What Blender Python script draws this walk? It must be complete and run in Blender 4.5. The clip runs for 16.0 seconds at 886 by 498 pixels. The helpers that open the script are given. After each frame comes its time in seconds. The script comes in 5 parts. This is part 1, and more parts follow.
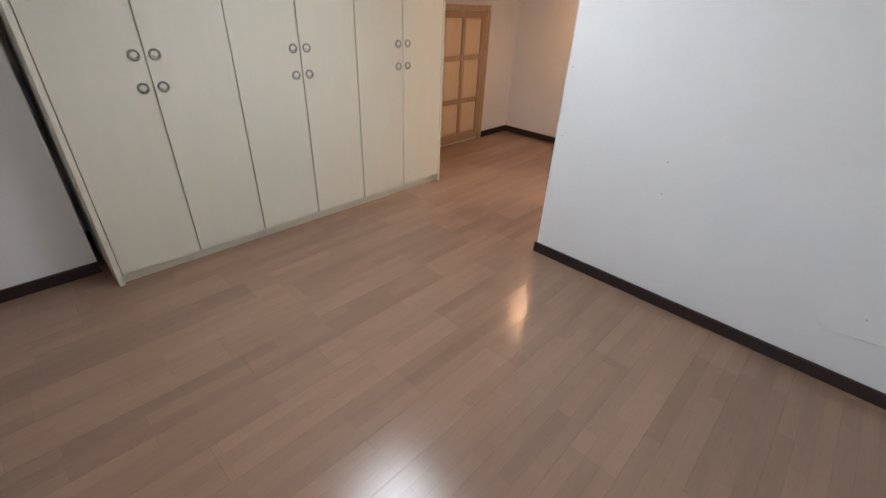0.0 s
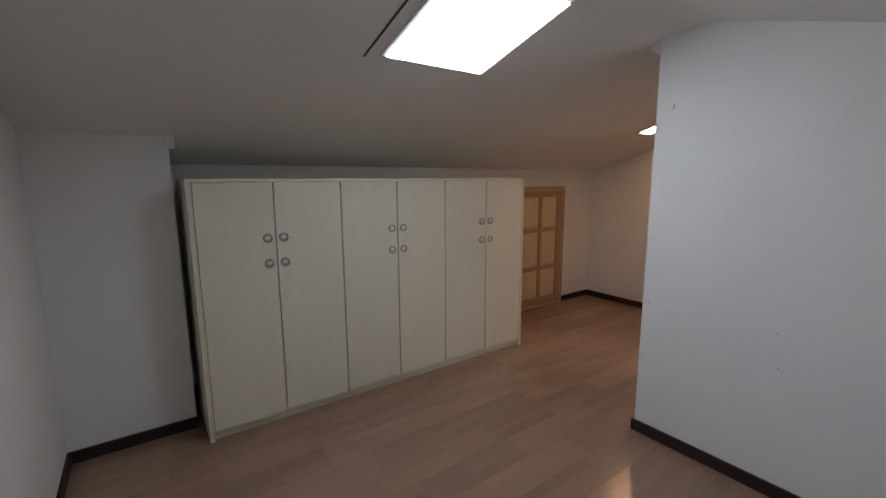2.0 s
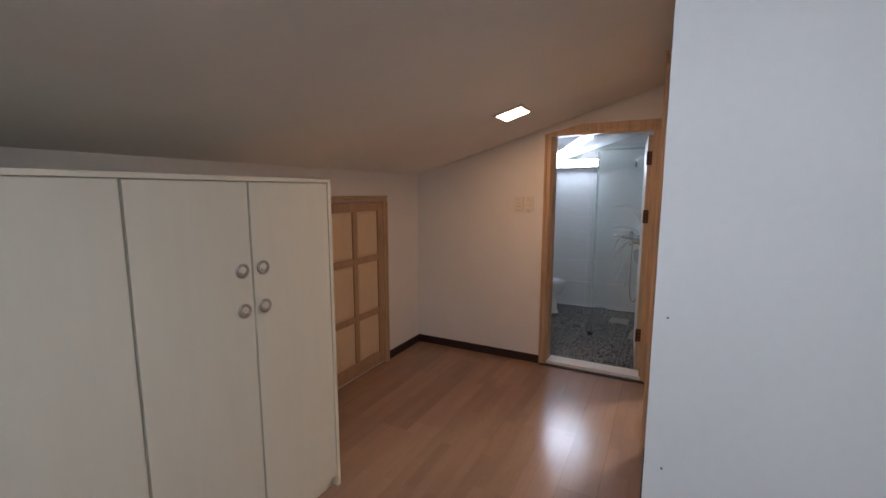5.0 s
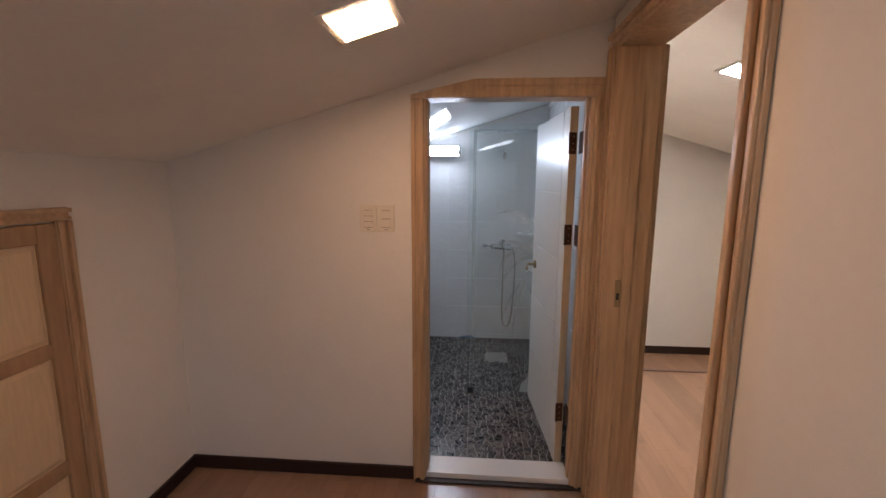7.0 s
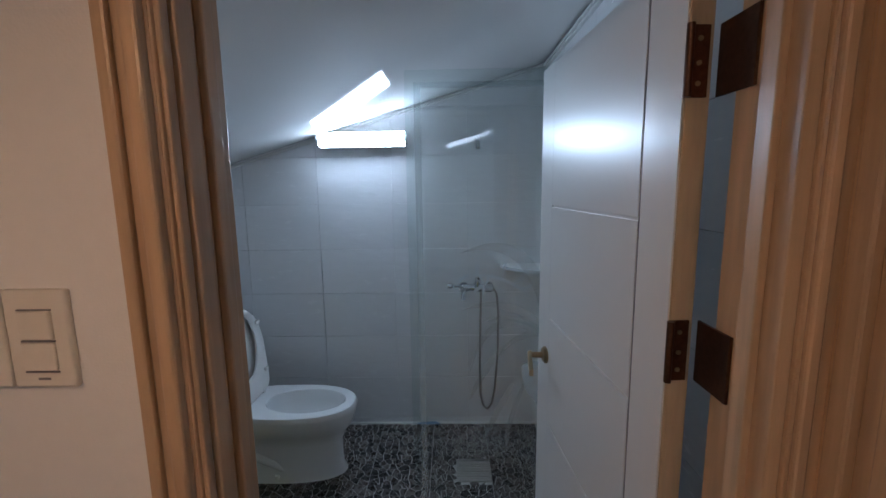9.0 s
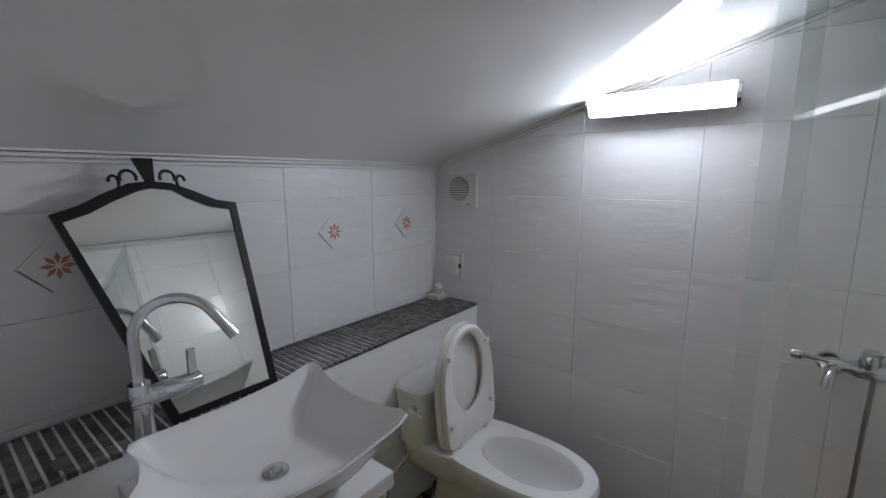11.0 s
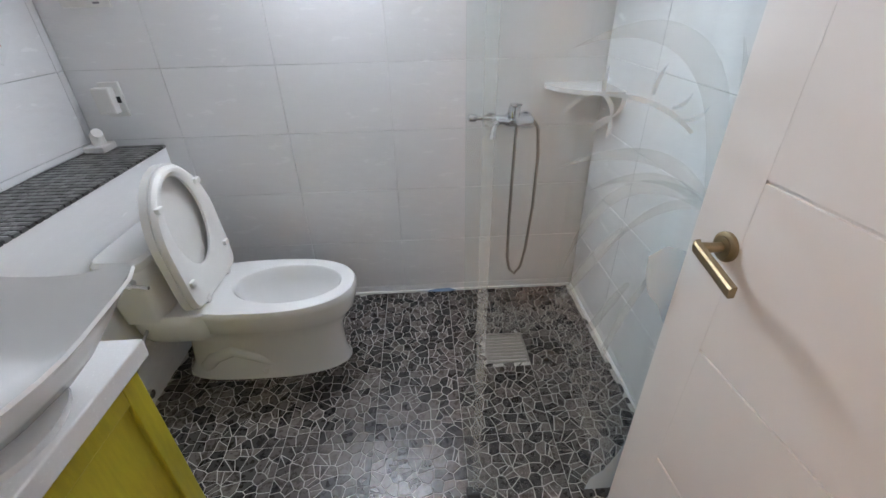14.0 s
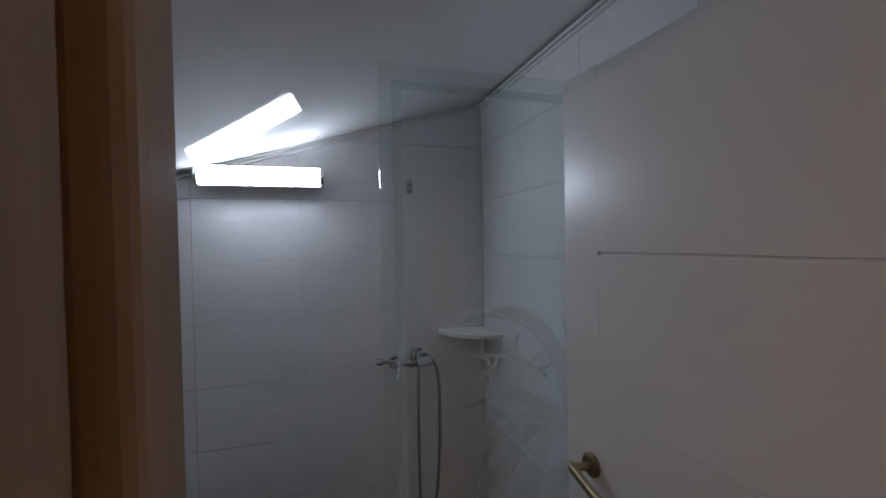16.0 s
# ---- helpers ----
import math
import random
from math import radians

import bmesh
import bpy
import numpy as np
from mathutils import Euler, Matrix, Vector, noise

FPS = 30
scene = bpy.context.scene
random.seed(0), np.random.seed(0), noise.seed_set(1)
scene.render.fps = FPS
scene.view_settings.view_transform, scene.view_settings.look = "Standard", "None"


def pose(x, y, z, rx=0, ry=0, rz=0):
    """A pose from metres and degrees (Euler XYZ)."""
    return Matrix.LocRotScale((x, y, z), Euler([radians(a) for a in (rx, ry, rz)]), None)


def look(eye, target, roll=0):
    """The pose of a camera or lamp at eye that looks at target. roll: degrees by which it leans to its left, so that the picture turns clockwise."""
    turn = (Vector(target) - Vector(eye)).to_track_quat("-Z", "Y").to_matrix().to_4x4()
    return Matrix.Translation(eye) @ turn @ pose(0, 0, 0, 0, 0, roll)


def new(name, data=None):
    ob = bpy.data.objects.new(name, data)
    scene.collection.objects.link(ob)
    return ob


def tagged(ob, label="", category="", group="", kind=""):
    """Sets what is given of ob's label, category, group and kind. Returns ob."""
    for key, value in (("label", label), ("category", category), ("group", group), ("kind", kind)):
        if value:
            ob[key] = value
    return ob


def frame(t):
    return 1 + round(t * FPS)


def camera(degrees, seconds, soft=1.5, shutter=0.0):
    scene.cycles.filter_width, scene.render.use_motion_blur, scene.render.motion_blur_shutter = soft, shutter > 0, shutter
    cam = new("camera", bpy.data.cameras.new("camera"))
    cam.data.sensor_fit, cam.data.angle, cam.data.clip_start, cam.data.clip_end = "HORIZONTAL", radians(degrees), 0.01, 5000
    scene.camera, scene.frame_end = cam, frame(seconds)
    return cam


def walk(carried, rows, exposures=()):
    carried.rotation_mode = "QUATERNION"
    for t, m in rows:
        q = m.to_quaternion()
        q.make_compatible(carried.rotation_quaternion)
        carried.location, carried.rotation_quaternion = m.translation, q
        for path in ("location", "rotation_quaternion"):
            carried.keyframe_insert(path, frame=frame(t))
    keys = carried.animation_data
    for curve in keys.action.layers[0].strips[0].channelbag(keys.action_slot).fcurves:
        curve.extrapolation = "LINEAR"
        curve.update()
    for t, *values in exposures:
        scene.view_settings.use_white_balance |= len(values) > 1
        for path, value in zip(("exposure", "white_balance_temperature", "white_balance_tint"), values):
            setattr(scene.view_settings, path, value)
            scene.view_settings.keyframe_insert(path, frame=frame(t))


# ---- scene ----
cam = camera(92.6, 16.0)
PATH = [
    (0, (0.008, -0.013, 1.511), (-1.165, 1.25, 0.498), 2.7),
    (0.5, (0.009, -0.058, 1.543), (-1.291, 1.103, 0.563), 3.4),
    (1, (0.005, -0.071, 1.555), (-1.477, 1.089, 0.879), 1.0),
    (1.5, (0.023, -0.058, 1.553), (-1.568, 1.1, 1.196), -0.3),
    (2, (0.013, -0.058, 1.555), (-1.591, 1.094, 1.235), -0.3),
    (2.5, (0.002, -0.036, 1.552), (-1.616, 1.102, 1.256), -0.2),
    (3, (-0.161, 0.075, 1.529), (-1.78, 1.215, 1.248), -0.3),
    (3.5, (-0.444, 0.261, 1.523), (-1.948, 1.551, 1.252), -0.0),
    (4, (-0.716, 0.541, 1.526), (-2.034, 2.02, 1.251), 0.3),
    (4.5, (-1.016, 0.862, 1.525), (-2.161, 2.479, 1.255), -0.2),
    (5, (-1.277, 1.237, 1.512), (-2.195, 2.994, 1.244), 0.0),
    (5.2, (-1.386, 1.401, 1.522), (-2.221, 3.198, 1.247), 0.1),
    (7.3, (-1.896, 3.011, 1.579), (-1.989, 4.985, 1.273), -0.1),
    (7.5, (-1.889, 3.171, 1.571), (-1.961, 5.148, 1.275), -0.4),
    (7.7, (-1.87, 3.343, 1.582), (-1.926, 5.321, 1.293), -0.5),
    (8, (-1.847, 3.584, 1.591), (-1.891, 5.562, 1.298), -0.6),
    (8.3, (-1.837, 3.82, 1.602), (-1.865, 5.797, 1.298), -0.6),
    (8.5, (-1.813, 3.964, 1.601), (-1.847, 5.942, 1.308), -0.7),
    (9, (-1.783, 4.302, 1.593), (-1.822, 6.279, 1.295), -0.8),
    (9.5, (-1.787, 4.603, 1.569), (-2.164, 6.547, 1.29), -1.3),
    (10, (-1.836, 4.792, 1.592), (-2.498, 6.659, 1.319), -1.5),
    (10.2, (-1.866, 4.857, 1.589), (-2.686, 6.663, 1.334), -1.6),
    (12.3, (-1.975, 5.097, 1.495), (-3.353, 6.403, 0.867), -0.4),
    (12.5, (-2.008, 5.106, 1.455), (-3.284, 6.453, 0.707), -0.9),
    (13, (-2.028, 5.113, 1.402), (-2.757, 6.68, 0.397), -1.6),
    (13.5, (-2.015, 5.079, 1.4), (-2.253, 6.764, 0.349), -1.5),
    (14, (-2.014, 5.018, 1.43), (-1.941, 6.733, 0.404), -1.3),
    (14.5, (-2.017, 4.975, 1.467), (-1.721, 6.799, 0.704), -1.2),
    (15, (-2.034, 4.939, 1.497), (-1.576, 6.836, 1.057), -1.2),
    (15.5, (-2.038, 4.902, 1.513), (-1.519, 6.831, 1.419), -1.1),
    (16, (-2.081, 4.808, 1.559), (-1.504, 6.723, 1.523), -1.1),
]
# brightness of the lamps
DAY, PANEL, LOBBY, HALLP, TUBE, BULB = 4.2, 10.8, 66.0, 360.0, 60.0, 480.0
EXPOSURES = [
    (0.0, 1.1, 6200, 13), (0.5, 0.95, 6200, 13), (1.0, 0.65, 6200, 12), (1.5, 0.38, 6150, 12), (2.0, 0.05, 6150, 13), (2.5, -0.1, 6150, 13), (3.0, -0.05, 6050, 13), (4.0, 0.05, 5950, 14), (5.0, 0.28, 5900, 15),
    (7.5, 0.35, 6000, 17), (8.0, 0.05, 6000, 17), (8.5, -0.2, 5850, 15), (9.0, -0.12, 5300, 11), (9.5, -0.05, 5350, 11), (10.2, -0.1, 5950, 16),
    (12.3, 0.8, 6700, 20), (12.5, 0.8, 6700, 20), (13.0, 1.15, 6650, 21), (13.5, 1.4, 6600, 19), (14.0, 1.25, 6500, 18), (14.5, 0.86, 6350, 20), (15.0, -0.22, 6150, 22),
    (15.5, -0.78, 6100, 21), (16.0, -0.82, 6100, 18),
]
walk(cam, [(t, look(eye, target, roll)) for t, eye, target, roll in PATH], EXPOSURES)

# ---- world and exposure ----
world = bpy.data.worlds.new("sky")
scene.world = world
world.use_nodes = True
wn = world.node_tree
sky = wn.nodes.new("ShaderNodeTexSky")
sky.sky_type, sky.sun_disc = "NISHITA", False
sky.sun_elevation, sky.sun_rotation = radians(40), radians(200)
wn.links.new(sky.outputs[0], wn.nodes["Background"].inputs[0])
wn.nodes["Background"].inputs[1].default_value = 0.1


def area_lamp(name, eye, target, w, h, watts, colour):
    data = bpy.data.lights.new(name, "AREA")
    data.shape, data.size, data.size_y, data.energy, data.color = "RECTANGLE", w, h, watts, colour
    ob = new(name, data)
    ob.matrix_world = look(eye, target)
    return ob


# daylight of the sky in the room's window, behind the start of the walk
area_lamp("window_daylight", (0.35, -0.46, 1.3), (0.25, 2, 1.1), 1.1, 0.9, DAY, (0.80, 0.90, 1.0))

# ---- materials ----


def mat(name, colour, rough=0.6, metal=0.0, spec=0.5, grain=0.0, scale=30.0, bump=0.0, bump_scale=60.0, stretch=(1, 1, 1), blotch=0.0, rand=0.0,
        coat=0.0):
    """Principled surface; grain and blotch vary the colour at two scales, bump adds relief, rand varies piece by piece."""
    m = bpy.data.materials.new(name)
    m.use_nodes = True
    nt = m.node_tree
    b = nt.nodes["Principled BSDF"]
    b.inputs["Base Color"].default_value = (*colour, 1)
    b.inputs["Roughness"].default_value = rough
    b.inputs["Metallic"].default_value = metal
    b.inputs["Specular IOR Level"].default_value = spec
    b.inputs["Coat Weight"].default_value = coat
    b.inputs["Coat Roughness"].default_value = 0.12
    tc = nt.nodes.new("ShaderNodeTexCoord")
    mp = nt.nodes.new("ShaderNodeMapping")
    geo = nt.nodes.new("ShaderNodeNewGeometry")
    nt.links.new(geo.outputs["Position"], mp.inputs[0])
    mp.inputs["Scale"].default_value = stretch
    vec = mp.outputs[0]
    last = None

    def noise_node(sc, detail=4.0):
        n = nt.nodes.new("ShaderNodeTexNoise")
        n.inputs["Scale"].default_value, n.inputs["Detail"].default_value = sc, detail
        nt.links.new(vec, n.inputs["Vector"])
        return n

    def vary(fac_out, amount, base):
        mr = nt.nodes.new("ShaderNodeMapRange")
        mr.inputs["From Min"].default_value, mr.inputs["From Max"].default_value = 0.25, 0.75
        mr.inputs["To Min"].default_value, mr.inputs["To Max"].default_value = 1 - amount, 1 + amount
        nt.links.new(fac_out, mr.inputs["Value"])
        mx = nt.nodes.new("ShaderNodeVectorMath")
        mx.operation = "SCALE"
        if base is None:
            mx.inputs[0].default_value = colour
        else:
            nt.links.new(base, mx.inputs[0])
        nt.links.new(mr.outputs[0], mx.inputs["Scale"])
        return mx.outputs[0]

    if rand:
        oi = nt.nodes.new("ShaderNodeObjectInfo")
        isl = nt.nodes.new("ShaderNodeMath")
        isl.operation = "ADD"
        nt.links.new(oi.outputs["Random"], isl.inputs[0])
        nt.links.new(geo.outputs["Random Per Island"], isl.inputs[1])
        fr = nt.nodes.new("ShaderNodeMath")
        fr.operation = "FRACT"
        nt.links.new(isl.outputs[0], fr.inputs[0])
        last = vary(fr.outputs[0], rand, last)
    if grain:
        n = noise_node(scale)
        last = vary(n.outputs["Fac"], grain, last)
        rr = nt.nodes.new("ShaderNodeMapRange")
        rr.inputs["To Min"].default_value, rr.inputs["To Max"].default_value = max(rough - 0.07, 0.02), min(rough + 0.07, 1)
        nt.links.new(n.outputs["Fac"], rr.inputs["Value"])
        nt.links.new(rr.outputs[0], b.inputs["Roughness"])
    if blotch:
        last = vary(noise_node(scale / 12, 2.0).outputs["Fac"], blotch, last)
    if last is not None:
        nt.links.new(last, b.inputs["Base Color"])
    if bump:
        bp = nt.nodes.new("ShaderNodeBump")
        bp.inputs["Strength"].default_value, bp.inputs["Distance"].default_value = bump, 0.004
        nt.links.new(noise_node(bump_scale, 3.0).outputs["Fac"], bp.inputs["Height"])
        nt.links.new(bp.outputs[0], b.inputs["Normal"])
    return m


def glow(name, colour, strength):
    m = bpy.data.materials.new(name)
    m.use_nodes = True
    b = m.node_tree.nodes["Principled BSDF"]
    b.inputs["Base Color"].default_value = (0.9, 0.9, 0.9, 1)
    b.inputs["Emission Color"].default_value = (*colour, 1)
    b.inputs["Emission Strength"].default_value = strength
    return m


def clear(name, tint, veil=0.0, gloss=True):
    """Thin clear pane: see-through, with Fresnel gloss; veil mixes in frosted white."""
    m = bpy.data.materials.new(name)
    m.use_nodes = True
    nt = m.node_tree
    nt.nodes.clear()
    out = nt.nodes.new("ShaderNodeOutputMaterial")
    tr = nt.nodes.new("ShaderNodeBsdfTransparent")
    tr.inputs[0].default_value = (*tint, 1)
    sh = tr.outputs[0]
    if veil:
        df = nt.nodes.new("ShaderNodeBsdfDiffuse")
        df.inputs[0].default_value = (0.76, 0.86, 0.90, 1)
        mx = nt.nodes.new("ShaderNodeMixShader")
        mx.inputs[0].default_value = veil
        nt.links.new(sh, mx.inputs[1])
        nt.links.new(df.outputs[0], mx.inputs[2])
        sh = mx.outputs[0]
    if gloss:
        lw = nt.nodes.new("ShaderNodeLayerWeight")
        pw = nt.nodes.new("ShaderNodeMath")
        pw.operation = "POWER"
        pw.inputs[1].default_value = 5.0
        nt.links.new(lw.outputs["Facing"], pw.inputs[0])
        fr = nt.nodes.new("ShaderNodeMath")
        fr.operation = "MULTIPLY_ADD"
        fr.inputs[1].default_value, fr.inputs[2].default_value = 0.9, 0.04
        nt.links.new(pw.outputs[0], fr.inputs[0])
        gl = nt.nodes.new("ShaderNodeBsdfGlossy")
        gl.inputs["Roughness"].default_value = 0.02
        mx = nt.nodes.new("ShaderNodeMixShader")
        nt.links.new(fr.outputs[0], mx.inputs[0])
        nt.links.new(sh, mx.inputs[1])
        nt.links.new(gl.outputs[0], mx.inputs[2])
        sh = mx.outputs[0]
    nt.links.new(sh, out.inputs[0])
    return m


WALL = mat("white_wallpaper", (0.78, 0.77, 0.75), 0.75, grain=0.015, scale=40, bump=0.12, bump_scale=260, blotch=0.02)
CEIL = mat("ceiling_paper", (0.84, 0.83, 0.80), 0.8, grain=0.015, scale=40, bump=0.1, bump_scale=240, blotch=0.02)
BATHCEIL = mat("glossy_ceiling_panel", (0.80, 0.80, 0.78), 0.055, scale=6, blotch=0.01, bump=0.03, bump_scale=4)
BASE = mat("dark_baseboard", (0.024, 0.012, 0.009), 0.5, grain=0.2, scale=60, stretch=(1, 1, 8))
CREAM = mat("cream_laminate", (0.72, 0.68, 0.56), 0.42, grain=0.008, scale=90, stretch=(3, 3, 0.5), blotch=0.02, bump=0.03, bump_scale=200)
CREAMEDGE = mat("cream_edge_band", (0.74, 0.69, 0.56), 0.4, grain=0.02, scale=50)
STEEL = mat("brushed_steel", (0.40, 0.38, 0.35), 0.3, 0.95, grain=0.1, scale=150)
CHROME = mat("chrome", (0.66, 0.67, 0.69), 0.07, 1.0, grain=0.03, scale=90)
BRASS = mat("aged_brass", (0.36, 0.28, 0.17), 0.40, 1.0, grain=0.05, scale=160)
HINGE = mat("bronze_hinge", (0.10, 0.05, 0.03), 0.4, 0.8, grain=0.25, scale=120)
PINE = mat("pine_casing", (0.53, 0.37, 0.225), 0.36, grain=0.24, scale=11, stretch=(3.5, 3.5, 0.3), blotch=0.2, bump=0.08, bump_scale=90)
PINERAIL = mat("pine_rail", (0.40, 0.26, 0.15), 0.45, grain=0.14, scale=14, stretch=(3, 3, 0.4), blotch=0.06)
PINEPANEL = mat("pine_panel", (0.70, 0.54, 0.35), 0.5, grain=0.07, scale=24, stretch=(3, 3, 0.4), blotch=0.05, bump=0.05, bump_scale=90)
WHITEDOOR = mat("white_door_paint", (0.79, 0.78, 0.75), 0.3, scale=50, blotch=0.012)
EDGE = mat("door_edge_wood", (0.52, 0.41, 0.27), 0.5, grain=0.12, scale=26, stretch=(3, 3, 0.4))
CERAMIC = mat("white_ceramic", (0.80, 0.80, 0.79), 0.09, grain=0.01, scale=10, blotch=0.01)
PLASTIC = mat("white_plastic", (0.76, 0.75, 0.72), 0.38, grain=0.015, scale=60)
SWITCH = mat("ivory_switch_plastic", (0.74, 0.70, 0.62), 0.4, grain=0.02, scale=60)
TILE = mat("white_wall_tile", (0.81, 0.81, 0.81), 0.25, grain=0.012, scale=20, bump=0.75, bump_scale=13, stretch=(0.6, 0.6, 2.0), rand=0.02)
GROUT = mat("white_grout", (0.77, 0.77, 0.76), 0.8, grain=0.12, scale=80, blotch=0.1)
PEBGROUT = mat("pale_floor_grout", (0.47, 0.45, 0.42), 0.75, grain=0.2, scale=70, blotch=0.2)
PEBBLE = mat("dark_mosaic_stone", (0.062, 0.053, 0.047), 0.28, grain=0.3, scale=55, blotch=0.3, rand=0.72, bump=0.15, bump_scale=120)
MOSAIC = mat("dark_ledge_mosaic", (0.10, 0.10, 0.095), 0.3, grain=0.3, scale=90, rand=0.5, bump=0.1, bump_scale=150)
YELLOW = mat("yellow_painted_wood", (0.47, 0.40, 0.028), 0.38, grain=0.12, scale=26, stretch=(3, 3, 0.5), blotch=0.12, bump=0.06, bump_scale=70)
STONETOP = mat("white_solid_top", (0.78, 0.78, 0.77), 0.25, grain=0.02, scale=160)
BLACKIRON = mat("black_iron", (0.012, 0.012, 0.013), 0.4, 0.4, grain=0.25, scale=90)
MIRROR = mat("mirror_glass", (0.84, 0.85, 0.80), 0.02, 1.0)
GREYGAP = mat("dark_gap", (0.07, 0.055, 0.045), 0.8, grain=0.2, scale=40)
SKIRT = mat("white_sealant", (0.7, 0.7, 0.68), 0.5, grain=0.06, scale=60)
BEAM = mat("dark_brown_beam", (0.075, 0.026, 0.013), 0.4, grain=0.3, scale=18, stretch=(3, 0.35, 3), blotch=0.15, bump=0.1, bump_scale=60)
RAILWOOD = mat("stained_rail_wood", (0.10, 0.035, 0.02), 0.35, grain=0.25, scale=22)
PETAL = mat("orange_tile_print", (0.55, 0.20, 0.12), 0.3, grain=0.15, scale=60)
LINEGREY = mat("grey_print_and_shade", (0.22, 0.21, 0.22), 0.35, grain=0.15, scale=60)
BLUE = mat("blue_plastic_film", (0.20, 0.30, 0.46), 0.35, grain=0.15, scale=60)
RUBBER = mat("dark_rubber_and_holes", (0.03, 0.03, 0.03), 0.6, grain=0.2, scale=80)
GLASS = clear("shower_glass", (0.94, 0.97, 0.965))
ETCH = clear("etched_glass_print", (0.95, 0.97, 0.97), 0.20, False)
ETCHDENSE = clear("etched_glass_border", (0.95, 0.97, 0.97), 0.15, False)
ETCHWHITE = clear("etched_glass_twig", (0.95, 0.97, 0.97), 0.8, False)
ETCHROCK = clear("etched_glass_rock", (0.95, 0.97, 0.97), 0.42, False)
L_ROOM = glow("room_panel_glow", (0.88, 0.95, 1.0), PANEL)
L_LOBBY = glow("lobby_panel_glow", (1.0, 0.565, 0.29), LOBBY)
L_HALL = glow("hall_panel_glow", (1.0, 0.85, 0.66), HALLP)
L_BATH = glow("bath_tube_glow", (0.80, 0.91, 1.0), TUBE)
L_BULB = glow("candle_bulb_glow", (1.0, 0.62, 0.25), BULB)


def plank_material():
    m = mat("oak_laminate", (0.30, 0.189, 0.128), 0.22, grain=0.05, scale=26, stretch=(6, 0.5, 1), blotch=0.06, rand=0.07, bump=0.008, bump_scale=60)
    nt = m.node_tree
    b = nt.nodes["Principled BSDF"]
    prev = b.inputs["Base Color"].links[0].from_socket
    geo = nt.nodes.new("ShaderNodeNewGeometry")
    sw = nt.nodes.new("ShaderNodeMapping")
    sw.inputs["Rotation"].default_value = (0, 0, radians(90))
    nt.links.new(geo.outputs["Position"], sw.inputs[0])
    br = nt.nodes.new("ShaderNodeTexBrick")
    br.inputs["Scale"].default_value = 1.0
    br.inputs["Brick Width"].default_value, br.inputs["Row Height"].default_value = 0.42, 0.0647
    br.inputs["Mortar Size"].default_value = 0.0006
    br.offset = 0.37
    br.inputs["Color1"].default_value, br.inputs["Color2"].default_value = (0.93, 0.93, 0.93, 1), (1.06, 1.055, 1.05, 1)
    br.inputs["Mortar"].default_value = (0.82, 0.80, 0.78, 1)
    nt.links.new(sw.outputs[0], br.inputs["Vector"])
    mul = nt.nodes.new("ShaderNodeVectorMath")
    mul.operation = "MULTIPLY"
    nt.links.new(prev, mul.inputs[0])
    nt.links.new(br.outputs["Color"], mul.inputs[1])
    nt.links.new(mul.outputs[0], b.inputs["Base Color"])
    return m


PLANK = plank_material()

# ---- mesh helpers ----
ORIGIN = {}


def box(bm, a, b, bevel=0.0):
    """Adds a box between two corners to bm, with rounded edges if bevel."""
    a, b = [min(p, q) for p, q in zip(a, b)], [max(p, q) for p, q in zip(a, b)]
    vs = bmesh.ops.create_cube(bm, size=1)["verts"]
    for v in vs:
        v.co = [(p + q) / 2 + c * (q - p) for p, q, c in zip(a, b, v.co)]
    if bevel:
        es = list({e for v in vs for e in v.link_edges})
        bmesh.ops.bevel(bm, geom=es, offset=bevel, segments=2, profile=0.5, affect="EDGES")
    return bm


def boxed(a, b, bevel=0.0):
    return box(bmesh.new(), a, b, bevel)


def prism(bm, pts, way):
    """Adds the solid that the flat polygon pts sweeps along way."""
    way = Vector(way)
    n = len(pts)
    va = [bm.verts.new(Vector(p)) for p in pts]
    vb = [bm.verts.new(Vector(p) + way) for p in pts]
    bm.faces.new(va)
    bm.faces.new(vb[::-1])
    for i in range(n):
        bm.faces.new((va[i], vb[i], vb[(i + 1) % n], va[(i + 1) % n]))
    bmesh.ops.recalc_face_normals(bm, faces=bm.faces)
    return bm


def sweep(bm, pts, radius, seg=10, taper=None):
    """Adds a round tube along a line of points."""
    pts = [Vector(p) for p in pts]
    rings = []
    side = None
    for i, p in enumerate(pts):
        d = (pts[min(i + 1, len(pts) - 1)] - pts[max(i - 1, 0)]).normalized()
        if side is None:
            side = d.orthogonal().normalized()
        side = (side - d * side.dot(d)).normalized()
        up = d.cross(side)
        r = radius if taper is None else radius * taper[i]
        rings.append([bm.verts.new(p + r * (math.cos(k * math.tau / seg) * side + math.sin(k * math.tau / seg) * up)) for k in range(seg)])
    for a, b in zip(rings, rings[1:]):
        for k in range(seg):
            bm.faces.new((a[k], a[(k + 1) % seg], b[(k + 1) % seg], b[k]))
    bm.faces.new(rings[0][::-1])
    bm.faces.new(rings[-1])
    bmesh.ops.recalc_face_normals(bm, faces=bm.faces)
    return bm


def loft(bm, rings, close=True):
    """Adds a skin over rings of equally many points."""
    vr = [[bm.verts.new(Vector(p)) for p in r] for r in rings]
    for a, b in zip(vr, vr[1:]):
        for k in range(len(a)):
            j = (k + 1) % len(a)
            bm.faces.new((a[k], a[j], b[j], b[k]))
    if close:
        bm.faces.new(vr[0][::-1])
        bm.faces.new(vr[-1])
    bmesh.ops.recalc_face_normals(bm, faces=bm.faces)
    return bm


